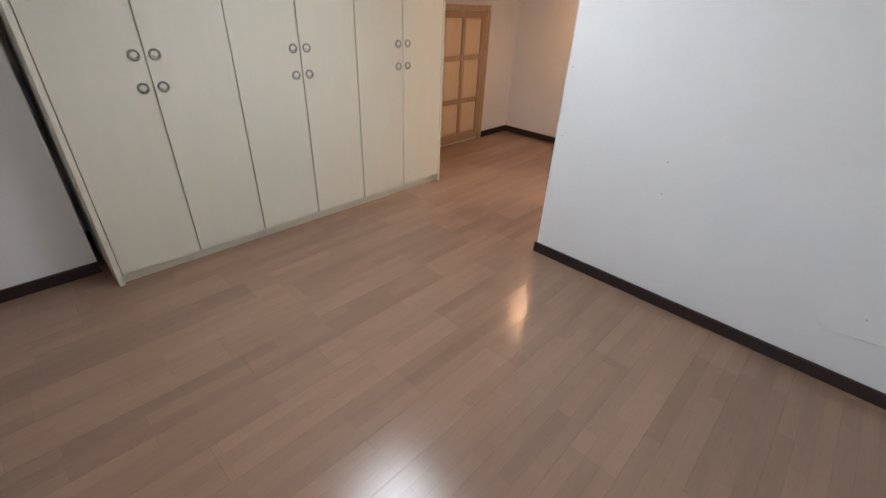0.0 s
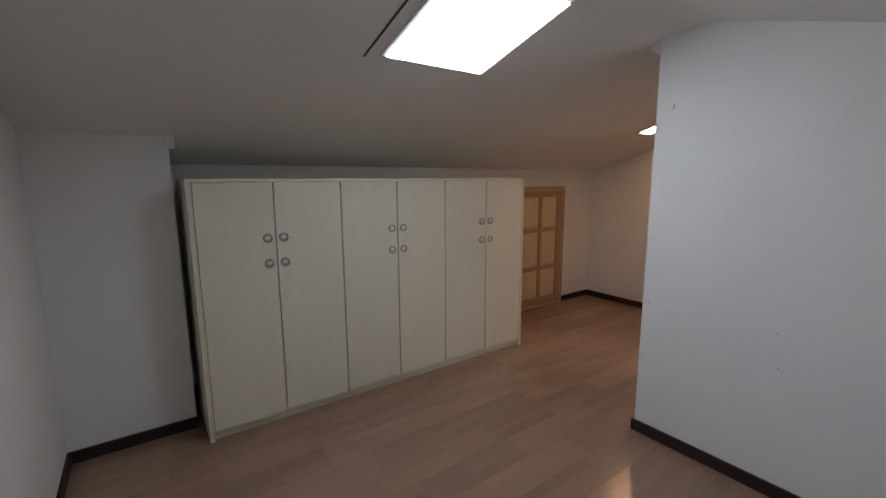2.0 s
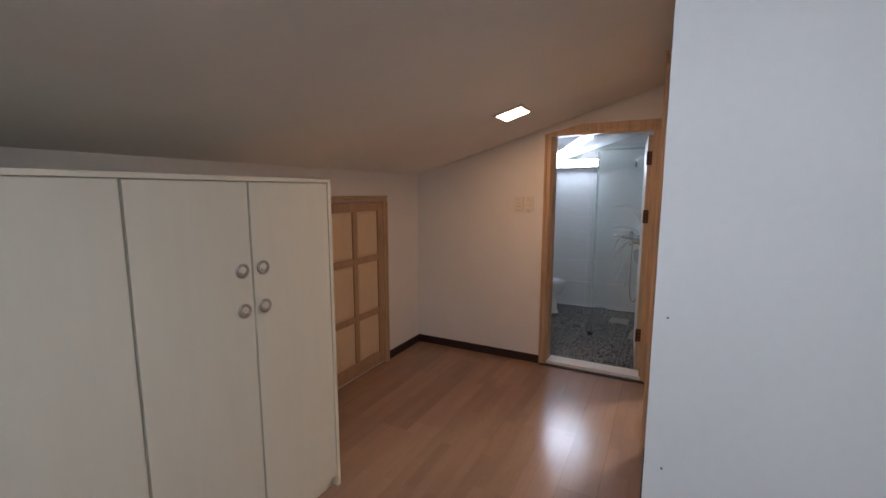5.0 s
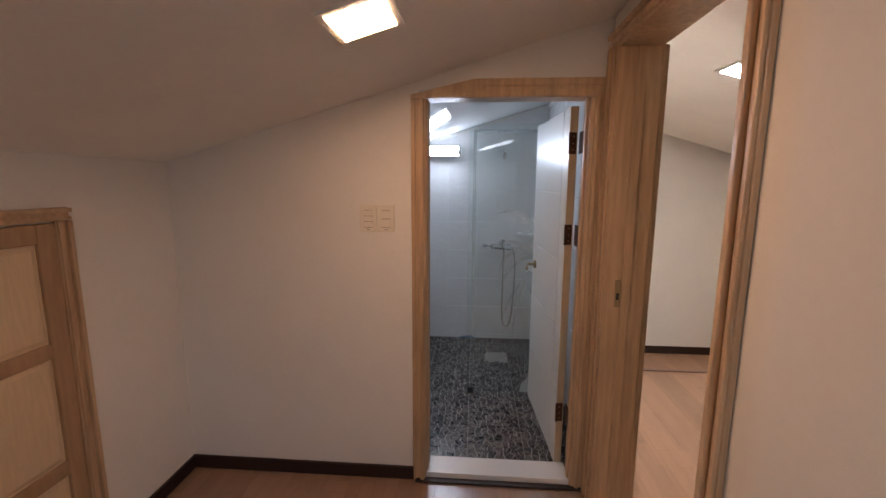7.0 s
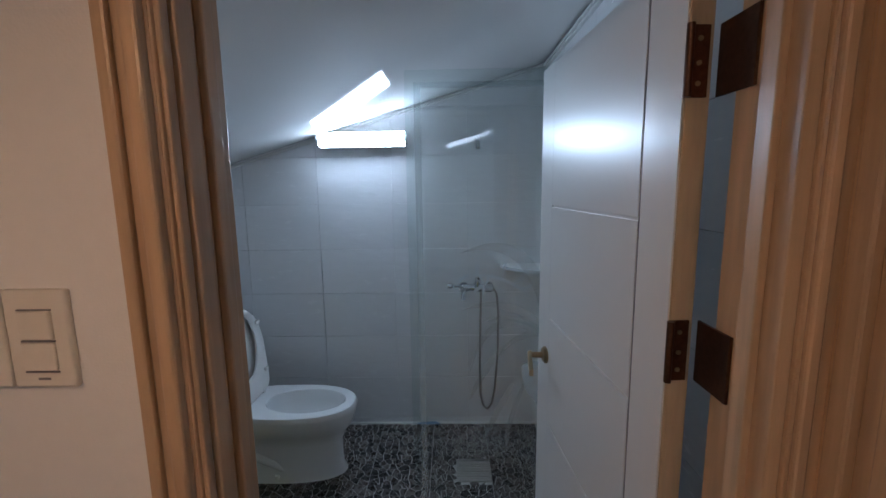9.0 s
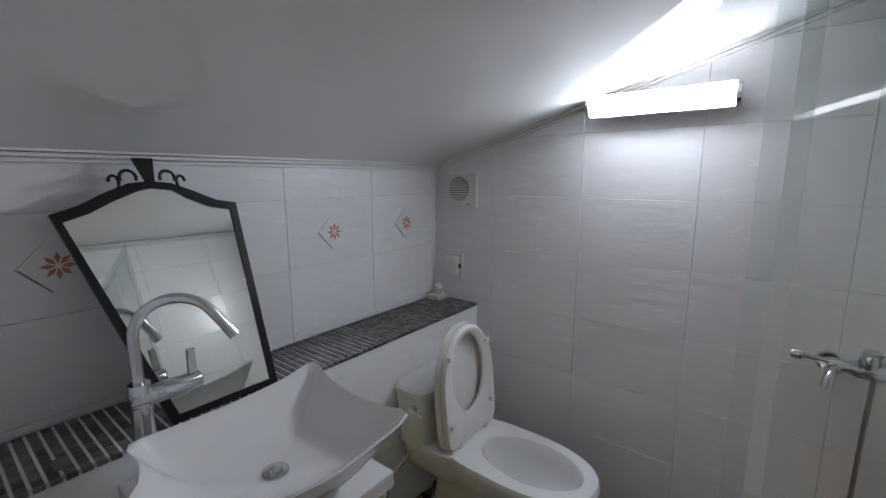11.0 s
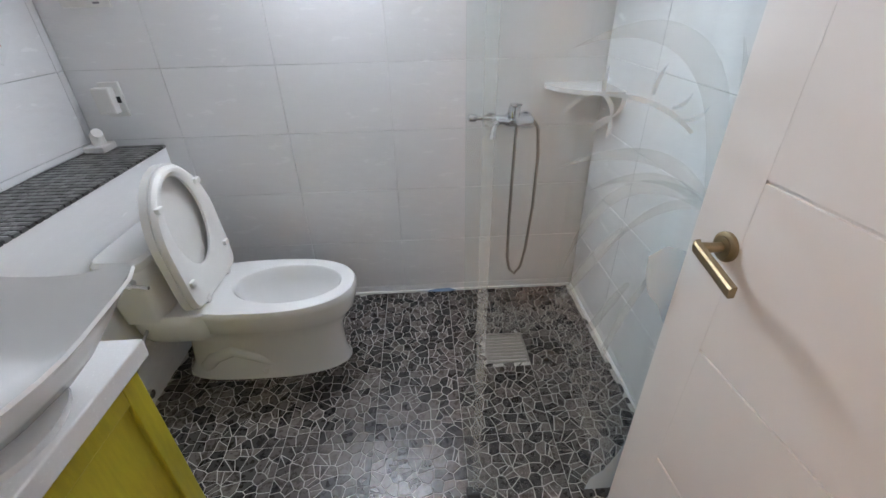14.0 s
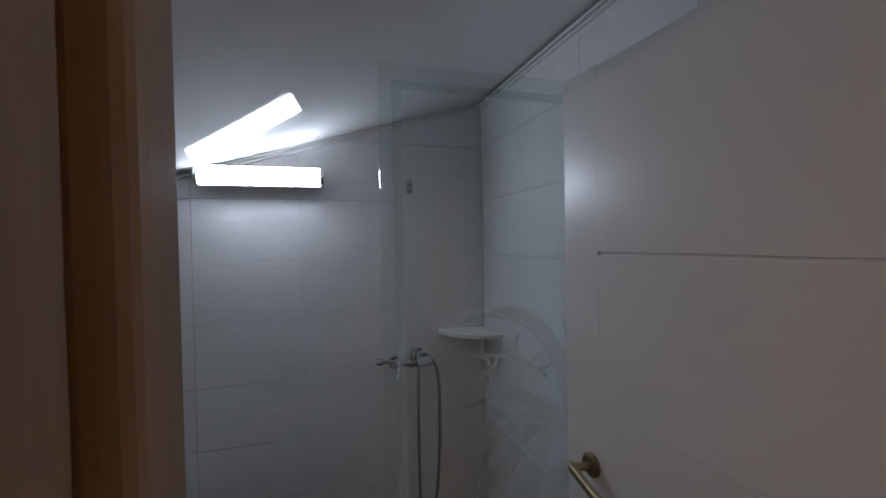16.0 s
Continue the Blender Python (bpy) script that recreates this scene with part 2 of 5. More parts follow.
def finish(name, bm, material, smooth=False):
    me = bpy.data.meshes.new(name)
    if smooth:
        for f in bm.faces:
            f.smooth = True
    bm.to_mesh(me)
    bm.free()
    me.materials.append(material)
    if smooth:
        me.set_sharp_from_angle(angle=radians(40))
    return me


def thing(name, at, label, category, group=""):
    """An Empty at a thing's base; its parts hang from it."""
    ob = new(name)
    ob.location = at
    ob.empty_display_size = 0.05
    ORIGIN[ob.name] = Vector(at)
    return tagged(ob, label, category, group)


def part(name, bm, material, parent, label="", smooth=False):
    """Links bm, given in world metres, as one mesh under parent."""
    o = ORIGIN[parent.name]
    for v in bm.verts:
        v.co -= o
    ob = new(name, finish(name, bm, material, smooth))
    ob.parent = parent
    ORIGIN[ob.name] = o
    return tagged(ob, label)


def single(name, bm, material, at, label, category, group="", smooth=False):
    """A thing of one mesh, with its origin at its base."""
    for v in bm.verts:
        v.co -= Vector(at)
    ob = new(name, finish(name, bm, material, smooth))
    ob.location = at
    ORIGIN[ob.name] = Vector(at)
    return tagged(ob, label, category, group)


def fixed(name, bm, material, label="", category="", kind="structure", smooth=False):
    """A piece of the setting."""
    ob = new(name, finish(name, bm, material, smooth))
    ORIGIN[ob.name] = Vector((0, 0, 0))
    return tagged(ob, label, category, "", kind)


def arc(c, u, v, r, a0, a1, n):
    """Points of an arc round c in the plane of u and v, angles in degrees."""
    c, u, v = Vector(c), Vector(u), Vector(v)
    return [c + r * (math.cos(radians(a0 + (a1 - a0) * i / n)) * u + math.sin(radians(a0 + (a1 - a0) * i / n)) * v) for i in range(n + 1)]


def clip(poly, p, n):
    """The part of a 2D polygon on the side of p away from n."""
    out = []
    for i, a in enumerate(poly):
        b = poly[(i + 1) % len(poly)]
        da = (a[0] - p[0]) * n[0] + (a[1] - p[1]) * n[1]
        db = (b[0] - p[0]) * n[0] + (b[1] - p[1]) * n[1]
        if da <= 0:
            out.append(a)
        if (da < 0 < db) or (db < 0 < da):
            k = da / (da - db)
            out.append((a[0] + k * (b[0] - a[0]), a[1] + k * (b[1] - a[1])))
    return out


# ---- the structure ----
RIDGE_X, RIDGE_Z, RISE, FALL = -1.1, 2.355, 0.292, 0.30
WEST, EAST, SOUTH, DOOR_Y, BATH_Y, NORTH = -3.43, 1.7, -0.51, 4.83, 4.975, 6.95
BATH_W, BATH_E, HALL_W = -3.46, -1.21, -1.115


def roof(x):
    return RIDGE_Z + (RISE * (x - RIDGE_X) if x < RIDGE_X else -FALL * (x - RIDGE_X))


def roof_line(x0, x1, up=0.0):
    """Points (x, z) of the ceiling from x0 to x1, with the ridge rounded."""
    xs = [x0] + [x for x in (RIDGE_X - 0.22, RIDGE_X - 0.12, RIDGE_X, RIDGE_X + 0.12, RIDGE_X + 0.22) if x0 < x < x1] + [x1]
    return [(x, roof(x) - max(0, 0.22 - abs(x - RIDGE_X)) ** 2 * 0.55 + up) for x in xs]


def gable(bm, x0, x1, z0, y0, y1):
    """Wall along x with its top in the roof."""
    line = roof_line(x0, x1, 0.04)
    return prism(bm, [(x0, y0, z0)] + [(x1, y0, z0)] + [(x, y0, z) for x, z in line[::-1]], (0, y1 - y0, 0))


lower = roof_line(-3.7, 2.6)
fixed("ceiling", prism(bmesh.new(), [(x, -0.75, z) for x, z in lower] + [(x, -0.75, z + 0.12) for x, z in lower[::-1]], (0, 8.0, 0)), CEIL,
      "off-white papered sloping attic ceiling", "ceiling")
bl = [(x, roof(x) - 0.022) for x in (BATH_W, BATH_E)]
fixed("ceiling_bathroom", prism(bmesh.new(), [(x, BATH_Y, z) for x, z in bl] + [(x, BATH_Y, z + 0.012) for x, z in bl[::-1]], (0, NORTH - BATH_Y, 0)),
      BATHCEIL, "glossy white sloping bathroom ceiling panels", "ceiling")

fixed("wall_west", boxed((WEST - 0.12, 0.12, 0), (WEST, DOOR_Y, roof(WEST) + 0.03)), WALL, "low white papered knee wall", "wall")
fixed("wall_west_niche", boxed((WEST - 0.12, SOUTH - 0.12, 0), (-2.95, 0.12, roof(-2.95) + 0.01)), WALL, "white papered wall beside the wardrobe", "wall")
wb = bmesh.new()
gable(wb, -3.5, -0.25, 0, SOUTH - 0.12, SOUTH)
gable(wb, 0.95, EAST + 0.12, 0, SOUTH - 0.12, SOUTH)
box(wb, (-0.25, SOUTH - 0.12, 0), (0.95, SOUTH, 0.82))
fixed("wall_south", wb, WALL, "white papered wall with the window", "wall")
fixed("wall_east", boxed((EAST, SOUTH, 0), (EAST + 0.12, 2.35, roof(EAST) + 0.03)), WALL, "low white papered wall", "wall")
fixed("wall_partition", gable(bmesh.new(), -1.285, EAST + 0.12, 0, 2.35, 2.52), WALL, "white papered partition wall with small nail marks", "wall")
wb = bmesh.new()
box(wb, (-1.285, 2.52, 0), (HALL_W, 3.79, 2.345))
box(wb, (-1.285, 3.79, 2.17), (HALL_W, 4.73, 2.345))
box(wb, (-1.285, 4.73, 0), (HALL_W, DOOR_Y, 2.345))
fixed("wall_lobby_east", wb, WALL, "white papered wall with the hall doorway", "wall")
wb = bmesh.new()
gable(wb, WEST - 0.12, -2.155, 0, DOOR_Y, BATH_Y - 0.006)
gable(wb, -2.155, -1.32, 2.0, DOOR_Y, BATH_Y - 0.006)
gable(wb, -1.32, HALL_W, 0, DOOR_Y, BATH_Y - 0.006)
fixed("wall_lobby_north", wb, WALL, "white papered wall with the bathroom doorway", "wall")
fixed("wall_bath_east", boxed((BATH_E + 0.008, BATH_Y - 0.006, -0.2), (HALL_W, NORTH + 0.18, 2.33)), WALL, "white wall between bathroom and hall", "wall")
fixed("wall_bath_west", boxed((BATH_W - 0.14, DOOR_Y, -0.2), (BATH_W - 0.008, NORTH + 0.008, 1.7)), GROUT, "grouted bathroom wall", "wall")
fixed("wall_bath_north", gable(bmesh.new(), BATH_W - 0.14, BATH_E + 0.008, -0.2, NORTH + 0.008, NORTH + 0.16), GROUT, "grouted bathroom wall", "wall")
fixed("wall_hall_north", gable(bmesh.new(), HALL_W, 2.6, -2.7, 7.13, 7.25), WALL, "white papered hall wall", "wall")
fixed("wall_hall_east", boxed((2.4, 2.52, -2.7), (2.55, 7.13, 1.5)), WALL, "white papered wall beyond the stairwell", "wall")
fixed("wall_stairwell", boxed((0.74, 2.52, -2.7), (0.80, 6.32, -0.12)), WALL, "white stairwell wall", "wall")
fixed("floor_stairwell", boxed((0.74, 2.52, -2.8), (2.55, 7.13, -2.7)), RAILWOOD, "dark floor below the stairwell", "floor")
fixed("floor_subfloor", boxed((-3.6, -0.65, -0.12), (EAST + 0.12, 4.9, -0.012)), GREYGAP, "dark underlay below the floorboards", "floor")
hf = bmesh.new()
box(hf, (HALL_W - 0.02, 2.52, -0.12), (0.80, 6.30, -0.012))
fixed("floor_hall_base", hf, GREYGAP, "dark underlay below the hall floor", "floor")
fixed("landing", boxed((HALL_W, 6.33, -0.30), (0.80, 7.13, -0.17)), PLANK, "lower wooden landing of the stairs", "landing")
nb = bmesh.new()
box(nb, (HALL_W, 6.30, -0.17), (0.86, 6.345, 0.004), 0.006)
box(nb, (0.78, 6.345, -0.20), (0.83, 7.13, -0.160), 0.006)
box(nb, (0.80, 2.6, -0.15), (0.86, 6.30, 0.004), 0.006)
fixed("trim_landing", nb, RAILWOOD, "reddish brown wooden stair nosing", "stair nosing")
fixed("baseboard_landing", boxed((HALL_W, 7.118, -0.17), (0.81, 7.13, -0.09), 0.003), BASE, "dark brown baseboard on the landing", "baseboard")
fixed("floor_bathroom", boxed((BATH_W, 4.93, -0.1), (BATH_E, NORTH + 0.02, 0.0062)), PEBGROUT, "pale grout bed of the stone mosaic floor", "floor")

BBH = 0.072
for nm, a, b in (("niche", (-2.95, SOUTH, 0), (-2.935, 0.125, BBH)), ("south", (-2.935, SOUTH, 0), (EAST, SOUTH + 0.015, BBH)),
                 ("partition", (-1.30, 2.335, 0), (EAST, 2.35, BBH)), ("lobby_east", (-1.30, 2.35, 0), (-1.285, 3.75, BBH)),
                 ("west", (WEST, 4.265, 0), (WEST + 0.015, DOOR_Y, BBH)), ("lobby_north", (WEST + 0.015, DOOR_Y - 0.015, 0), (-2.185, DOOR_Y, BBH)),
                 ("east", (EAST - 0.015, SOUTH + 0.015, 0), (EAST, 2.335, BBH)), ("west_back", (WEST, 0.125, 0), (WEST + 0.015, 3.40, BBH))):
    fixed("baseboard_" + nm, boxed(a, b, 0.003), BASE, "dark brown baseboard", "baseboard")
# small cornice ends and cornices
fixed("trim_niche", prism(bmesh.new(), [(-2.95, 0.10, 1.745), (-2.925, 0.10, 1.815), (-2.95, 0.10, 1.815)], (0, 0.05, 0)), WALL, "white cornice strip", "cornice")
fixed("trim_corner", prism(bmesh.new(), [(-1.285, 2.33, 2.225), (-1.335, 2.33, 2.262), (-1.30, 2.33, 2.295), (-1.285, 2.33, 2.295)], (0, 0.03, 0)), WALL,
      "small white cornice end on the partition corner", "cornice")
cb = bmesh.new()
for k in range(3):
    box(cb, (BATH_W, BATH_Y, 1.645 - 0.014 * k), (BATH_W + 0.03 - 0.008 * k, NORTH, 1.656 - 0.014 * k), 0.002)
fixed("trim_bath_west", cb, PLASTIC, "white stepped plastic ceiling moulding", "moulding")
cb = bmesh.new()
for k in range(2):
    dz = 0.014 * k
    pts = [(x, NORTH, roof(x) - 0.024 - dz) for x in (BATH_W, BATH_E)]
    prism(cb, pts + [(x, y, z - 0.011) for x, y, z in pts[::-1]], (0, -0.024 + 0.008 * k, 0))
fixed("trim_bath_north", cb, PLASTIC, "white stepped plastic ceiling moulding", "moulding")
cb = bmesh.new()
for k in range(2):
    box(cb, (BATH_E - 0.024 + 0.008 * k, BATH_Y, roof(BATH_E) - 0.05 - 0.014 * k), (BATH_E, NORTH - 0.03, roof(BATH_E) - 0.039 - 0.014 * k), 0.002)
fixed("trim_bath_east", cb, PLASTIC, "white stepped plastic ceiling moulding", "moulding")
fixed("trim_bath_sealant", boxed((BATH_W, NORTH - 0.012, 0.004), (BATH_E, NORTH, 0.018), 0.004), SKIRT, "white sealant line along the floor", "sealant")
fixed("trim_bath_sealant_east", boxed((BATH_E - 0.012, BATH_Y, 0.004), (BATH_E, NORTH - 0.012, 0.018), 0.004), SKIRT, "white sealant line along the floor", "sealant")

# window of the room, behind the start
wf = fixed("window_1", boxed((-0.25, SOUTH - 0.10, 0.82), (0.95, SOUTH + 0.02, 0.86), 0.004), PLASTIC, "white plastic framed window", "window")
for a, b in (((-0.25, -0.60, 0.86), (-0.20, -0.52, 1.84)), ((0.90, -0.60, 0.86), (0.95, -0.52, 1.745)), ((0.33, -0.60, 0.86), (0.38, -0.52, 1.84))):
    part("window_frame", boxed(a, b, 0.004), PLASTIC, wf)
pg = part("pane", boxed((-0.20, -0.565, 0.86), (0.90, -0.558, 1.80)), GLASS, wf)
pg.visible_shadow = False

# ---- doorways ----


def casing(bm, a, b, out):
    """A moulded board: a flat body with two proud ribs; out is the axis and sign it faces."""
    box(bm, a, b, 0.004)
    ax, sign = out
    long = max(range(3), key=lambda i: abs(b[i] - a[i]))
    wide = [i for i in range(3) if i not in (ax, long)][0]
    for f0, f1, h in ((0.06, 0.34, 0.010), (0.62, 0.94, 0.016)):
        c, d = list(a), list(b)
        w = b[wide] - a[wide]
        c[wide], d[wide] = a[wide] + f0 * w, a[wide] + f1 * w
        face = b[ax] if sign > 0 else a[ax]
        c[ax], d[ax] = (face - 0.002, face + h) if sign > 0 else (face - h, face + 0.002)
        box(bm, c, d, 0.004)
    return bm


# bathroom doorway: casing on the lobby side, jambs, white sill
d1 = fixed("door_1", boxed((-2.153, DOOR_Y - 0.01, 0), (-2.128, 4.968, 1.985), 0.002), PINE, "natural pine bathroom door frame with a cut corner", "door frame")
for y0, y1, h in ((4.826, 4.846, 0.006), (4.850, 4.888, 0.011), (4.908, 4.936, 0.012), (4.9365, 4.966, 0.005)):
    part("jamb_bead", boxed((-2.130, y0, 0.036), (-2.128 + h, y1, 1.964), 0.0035), PINE, d1)
part("jamb", boxed((-1.372, DOOR_Y - 0.01, 0), (-1.352, BATH_Y - 0.03, 1.985), 0.002), PINE, d1)
part("jamb", boxed((-2.128, DOOR_Y - 0.01, 1.965), (-1.372, BATH_Y - 0.03, 1.985), 0.002), PINE, d1)
part("stop", boxed((-1.384, DOOR_Y + 0.02, 0.02), (-1.372, DOOR_Y + 0.05, 1.965), 0.002), PINE, d1)
part("casing", casing(bmesh.new(), (-2.195, DOOR_Y - 0.012, 0), (-2.130, DOOR_Y, 1.962), (1, -1)), PINE, d1)
part("casing", casing(bmesh.new(), (-1.352, DOOR_Y - 0.018, 0), (-1.288, DOOR_Y, 1.985), (1, -1)), PINE, d1)
hb = prism(bmesh.new(), [(-2.195, DOOR_Y - 0.02, 1.962), (-1.300, DOOR_Y - 0.02, 1.962), (-1.300, DOOR_Y - 0.02, 2.045), (-1.90, DOOR_Y - 0.02, 2.045),
                         (-2.02, DOOR_Y - 0.02, 2.018), (-2.195, DOOR_Y - 0.02, 1.978)], (0, 0.02, 0))
prism(hb, [(-2.10, DOOR_Y - 0.03, 1.966), (-1.350, DOOR_Y - 0.03, 1.966), (-1.350, DOOR_Y - 0.03, 1.992), (-2.06, DOOR_Y - 0.03, 1.992)], (0, 0.012, 0))
prism(hb, [(-1.88, DOOR_Y - 0.03, 2.012), (-1.310, DOOR_Y - 0.03, 2.012), (-1.310, DOOR_Y - 0.03, 2.038), (-1.88, DOOR_Y - 0.03, 2.038)], (0, 0.012, 0))
part("header", hb, PINE, d1)
part("sill", boxed((-2.128, DOOR_Y + 0.005, 0), (-1.372, BATH_Y + 0.005, 0.035), 0.004), STONETOP, d1, "white stone threshold")
part("threshold", boxed((-2.182, DOOR_Y - 0.035, 0), (-1.288, DOOR_Y - 0.0, 0.012), 0.003), BASE, d1, "dark brown floor strip")

# white bathroom door leaf, standing open against the shower glass
leaf = thing("bathroom_door", (-1.39, 4.985, 0.012), "open white painted bathroom door with grooved panels", "door")
LEAF_TURN = Matrix.Translation((-1.385, 4.985, 0)) @ Matrix.Rotation(radians(4.0), 4, "Z") @ Matrix.Translation((1.385, -4.985, 0))


def leaf_part(name, bm, material, parent, label="", smooth=False):
    bmesh.ops.transform(bm, matrix=LEAF_TURN, verts=bm.verts)
    return part(name, bm, material, parent, label, smooth)


X0, X1, LY0, LY1, LZ = -1.425, -1.385, 4.985, 5.745, 1.95
leaf_part("core", boxed((X0 + 0.005, LY0 + 0.004, 0.03), (X1, LY1 - 0.002, LZ), 0.002), WHITEDOOR, leaf)
leaf_part("edge_strip", boxed((X0 + 0.002, LY0, 0.03), (X1, LY0 + 0.004, LZ), 0.001), EDGE, leaf, "pale wooden door edge")
zs = [0.03] + [0.44, 0.80, 1.165, 1.525] + [LZ]
leaf_part("stile", boxed((X0, LY0 + 0.004, 0.03), (X0 + 0.007, 5.098, LZ), 0.0015), WHITEDOOR, leaf)
leaf_part("stile", boxed((X0, 5.6285, 0.03), (X0 + 0.007, LY1, LZ), 0.0003), WHITEDOOR, leaf)
for z0, z1 in zip(zs, zs[1:]):
    leaf_part("panel", boxed((X0 + 0.0004, 5.105, z0 + 0.003), (X0 + 0.0065, 5.640, z1 - 0.003), 0.001), WHITEDOOR, leaf)
# grey strip laid in the groove stands in for its shade
leaf_part("groove_strip", boxed((X0 + 0.002, 5.0975, 0.03), (X0 + 0.006, 5.1055, LZ)), LINEGREY, leaf, "grey strip drawn as shade in the door groove")
rose = sweep(bmesh.new(), [(X0, 5.655, 1.03), (X0 - 0.006, 5.655, 1.03), (X0 - 0.010, 5.655, 1.03)], 0.028, 28, [1, 1, 0.8])
handle = leaf_part("handle", rose, BRASS, leaf, "aged brass lever handle", True)
leaf_part("rose_edge", sweep(bmesh.new(), [(X0 - 0.009, 5.655, 1.03), (X0 - 0.012, 5.655, 1.03)], 0.021, 24), BRASS, handle, "", True)
leaf_part("neck", sweep(bmesh.new(), [(X0 - 0.008, 5.655, 1.03), (X0 - 0.030, 5.656, 1.03), (X0 - 0.056, 5.662, 1.03)], 0.0095, 16), BRASS, handle, "", True)
lv = loft(bmesh.new(), [[(X0 - x - dx, y, z + dz) for dx, dz in ((-0.0055, -0.010), (0.0055, -0.010), (0.0075, -0.004), (0.0075, 0.006), (0.0045, 0.010), (-0.0055, 0.010))]
                        for x, y, z in ((0.048, 5.672, 1.030), (0.053, 5.664, 1.030), (0.066, 5.60, 1.027), (0.079, 5.540, 1.024), (0.080, 5.533, 1.024))])
leaf_part("lever", lv, BRASS, handle)
for z in (1.72, 1.262, 0.28):
    hg = leaf_part("hinge", boxed((X0 + 0.002, LY0 - 0.002, z), (X1 - 0.006, LY0 + 0.004, z + 0.105), 0.001), HINGE, leaf, "dark bronze butt hinge")
    hp = sweep(bmesh.new(), [(X0 + 0.000, LY0 - 0.006, z), (X0 + 0.000, LY0 - 0.006, z + 0.105)], 0.006, 12)
    leaf_part("knuckle", hp, HINGE, hg, "", True)
    for k in (0.02, 0.05, 0.085):
        leaf_part("screw", sweep(bmesh.new(), [(X0 + 0.018, LY0 - 0.0015, z + k), (X0 + 0.018, LY0 - 0.004, z + k)], 0.004, 8), BRASS, hg)
    box_b = boxed((-1.378, 4.90, z), (-1.373, 4.983, z + 0.105), 0.001)
    part("hinge_plate", box_b, HINGE, leaf)

# hall doorway
d2 = fixed("door_2", boxed((-1.30, 4.70, 0), (HALL_W - 0.005, 4.73, 2.14), 0.003), PINE, "natural pine hall door frame", "door frame")
part("stop", boxed((-1.225, 4.688, 0), (-1.185, 4.702, 2.14), 0.003), PINE, d2)
part("jamb", boxed((-1.30, 3.79, 0), (HALL_W - 0.005, 3.82, 2.14), 0.003), PINE, d2)
part("jamb", boxed((-1.30, 3.79, 2.14), (HALL_W - 0.005, 4.73, 2.17), 0.003), PINE, d2)
part("casing", casing(bmesh.new(), (-1.303, 4.715, 0), (-1.285, 4.808, 2.15), (0, -1)), PINE, d2)
part("casing", casing(bmesh.new(), (-1.303, 3.735, 0), (-1.285, 3.80, 2.15), (0, -1)), PINE, d2)
part("casing", casing(bmesh.new(), (-1.304, 3.735, 2.15), (-1.286, 4.808, 2.215), (0, -1)), PINE, d2)
part("casing", casing(bmesh.new(), (HALL_W, 4.715, 0), (HALL_W + 0.018, 4.79, 2.15), (0, 1)), PINE, d2)
sp = part("strike_plate", boxed((-1.250, 4.696, 1.02), (-1.226, 4.701, 1.145), 0.001), BRASS, d2, "aged brass strike plate")
# dark block on the plate stands in for the shaded hole
part("latch_hole", boxed((-1.244, 4.6945, 1.055), (-1.232, 4.699, 1.085)), RUBBER, sp)

# low panelled door in the knee wall
d3 = thing("low_door", (WEST, 3.85, 0), "low natural pine storage door with six raised panels", "door")
for a, b in (((WEST, 3.42, 0), (WEST + 0.022, 3.475, 1.43)), ((WEST, 4.205, 0), (WEST + 0.022, 4.262, 1.43))):
    part("casing", casing(bmesh.new(), a, b, (0, 1)), PINE, d3)
part("casing", casing(bmesh.new(), (WEST, 3.42, 1.43), (WEST + 0.022, 4.262, 1.48), (0, 1)), PINE, d3)
for a, b in (((3.477, 0.02), (3.545, 1.425)), ((4.135, 0.02), (4.203, 1.425)), ((3.815, 0.13), (3.865, 1.36)), ((3.545, 0.02), (4.135, 0.13)),
             ((3.545, 1.355), (4.135, 1.425)), ((3.545, 0.47), (3.815, 0.525)), ((3.865, 0.47), (4.135, 0.525)), ((3.545, 0.935), (3.815, 0.99)),
             ((3.865, 0.935), (4.135, 0.99))):
    part("rail", boxed((WEST + 0.001, a[0], a[1]), (WEST + 0.020, b[0], b[1]), 0.005), PINERAIL, d3)
for y0, y1 in ((3.545, 3.815), (3.865, 4.135)):
    for z0, z1 in ((0.13, 0.47), (0.525, 0.935), (0.99, 1.355)):
        pb = boxed((WEST + 0.001, y0, z0), (WEST + 0.006, y1, z1))
        ins = 0.022
        loft(pb, [[(WEST + 0.005, y0 + e, z0 + e), (WEST + 0.005, y1 - e, z0 + e), (WEST + 0.005, y1 - e, z1 - e), (WEST + 0.005, y0 + e, z1 - e)] if k == 0 else
                  [(WEST + 0.014, y0 + e, z0 + e), (WEST + 0.014, y1 - e, z0 + e), (WEST + 0.014, y1 - e, z1 - e), (WEST + 0.014, y0 + e, z1 - e)]
                  for k, e in enumerate((0.006, ins))])
        part("panel", pb, PINEPANEL, d3, "pale pine raised panel")

# ---- wardrobe ----
wd = thing("wardrobe", (-2.95, 1.475, 0), "long cream six-door wardrobe with round ring pulls", "wardrobe")
WX, WY0, WY1, WT = -2.69, 0.16, 2.79, 1.57
part("side_panel", boxed((-3.25, WY0, 0), (WX, WY0 + 0.026, WT), 0.002), CREAMEDGE, wd)
part("side_panel", boxed((-3.25, WY1 - 0.022, 0), (WX, WY1, WT), 0.002), CREAMEDGE, wd)
part("top_panel", boxed((-3.25, WY0 + 0.026, WT - 0.018), (WX + 0.002, WY1 - 0.022, WT), 0.002), CREAMEDGE, wd)
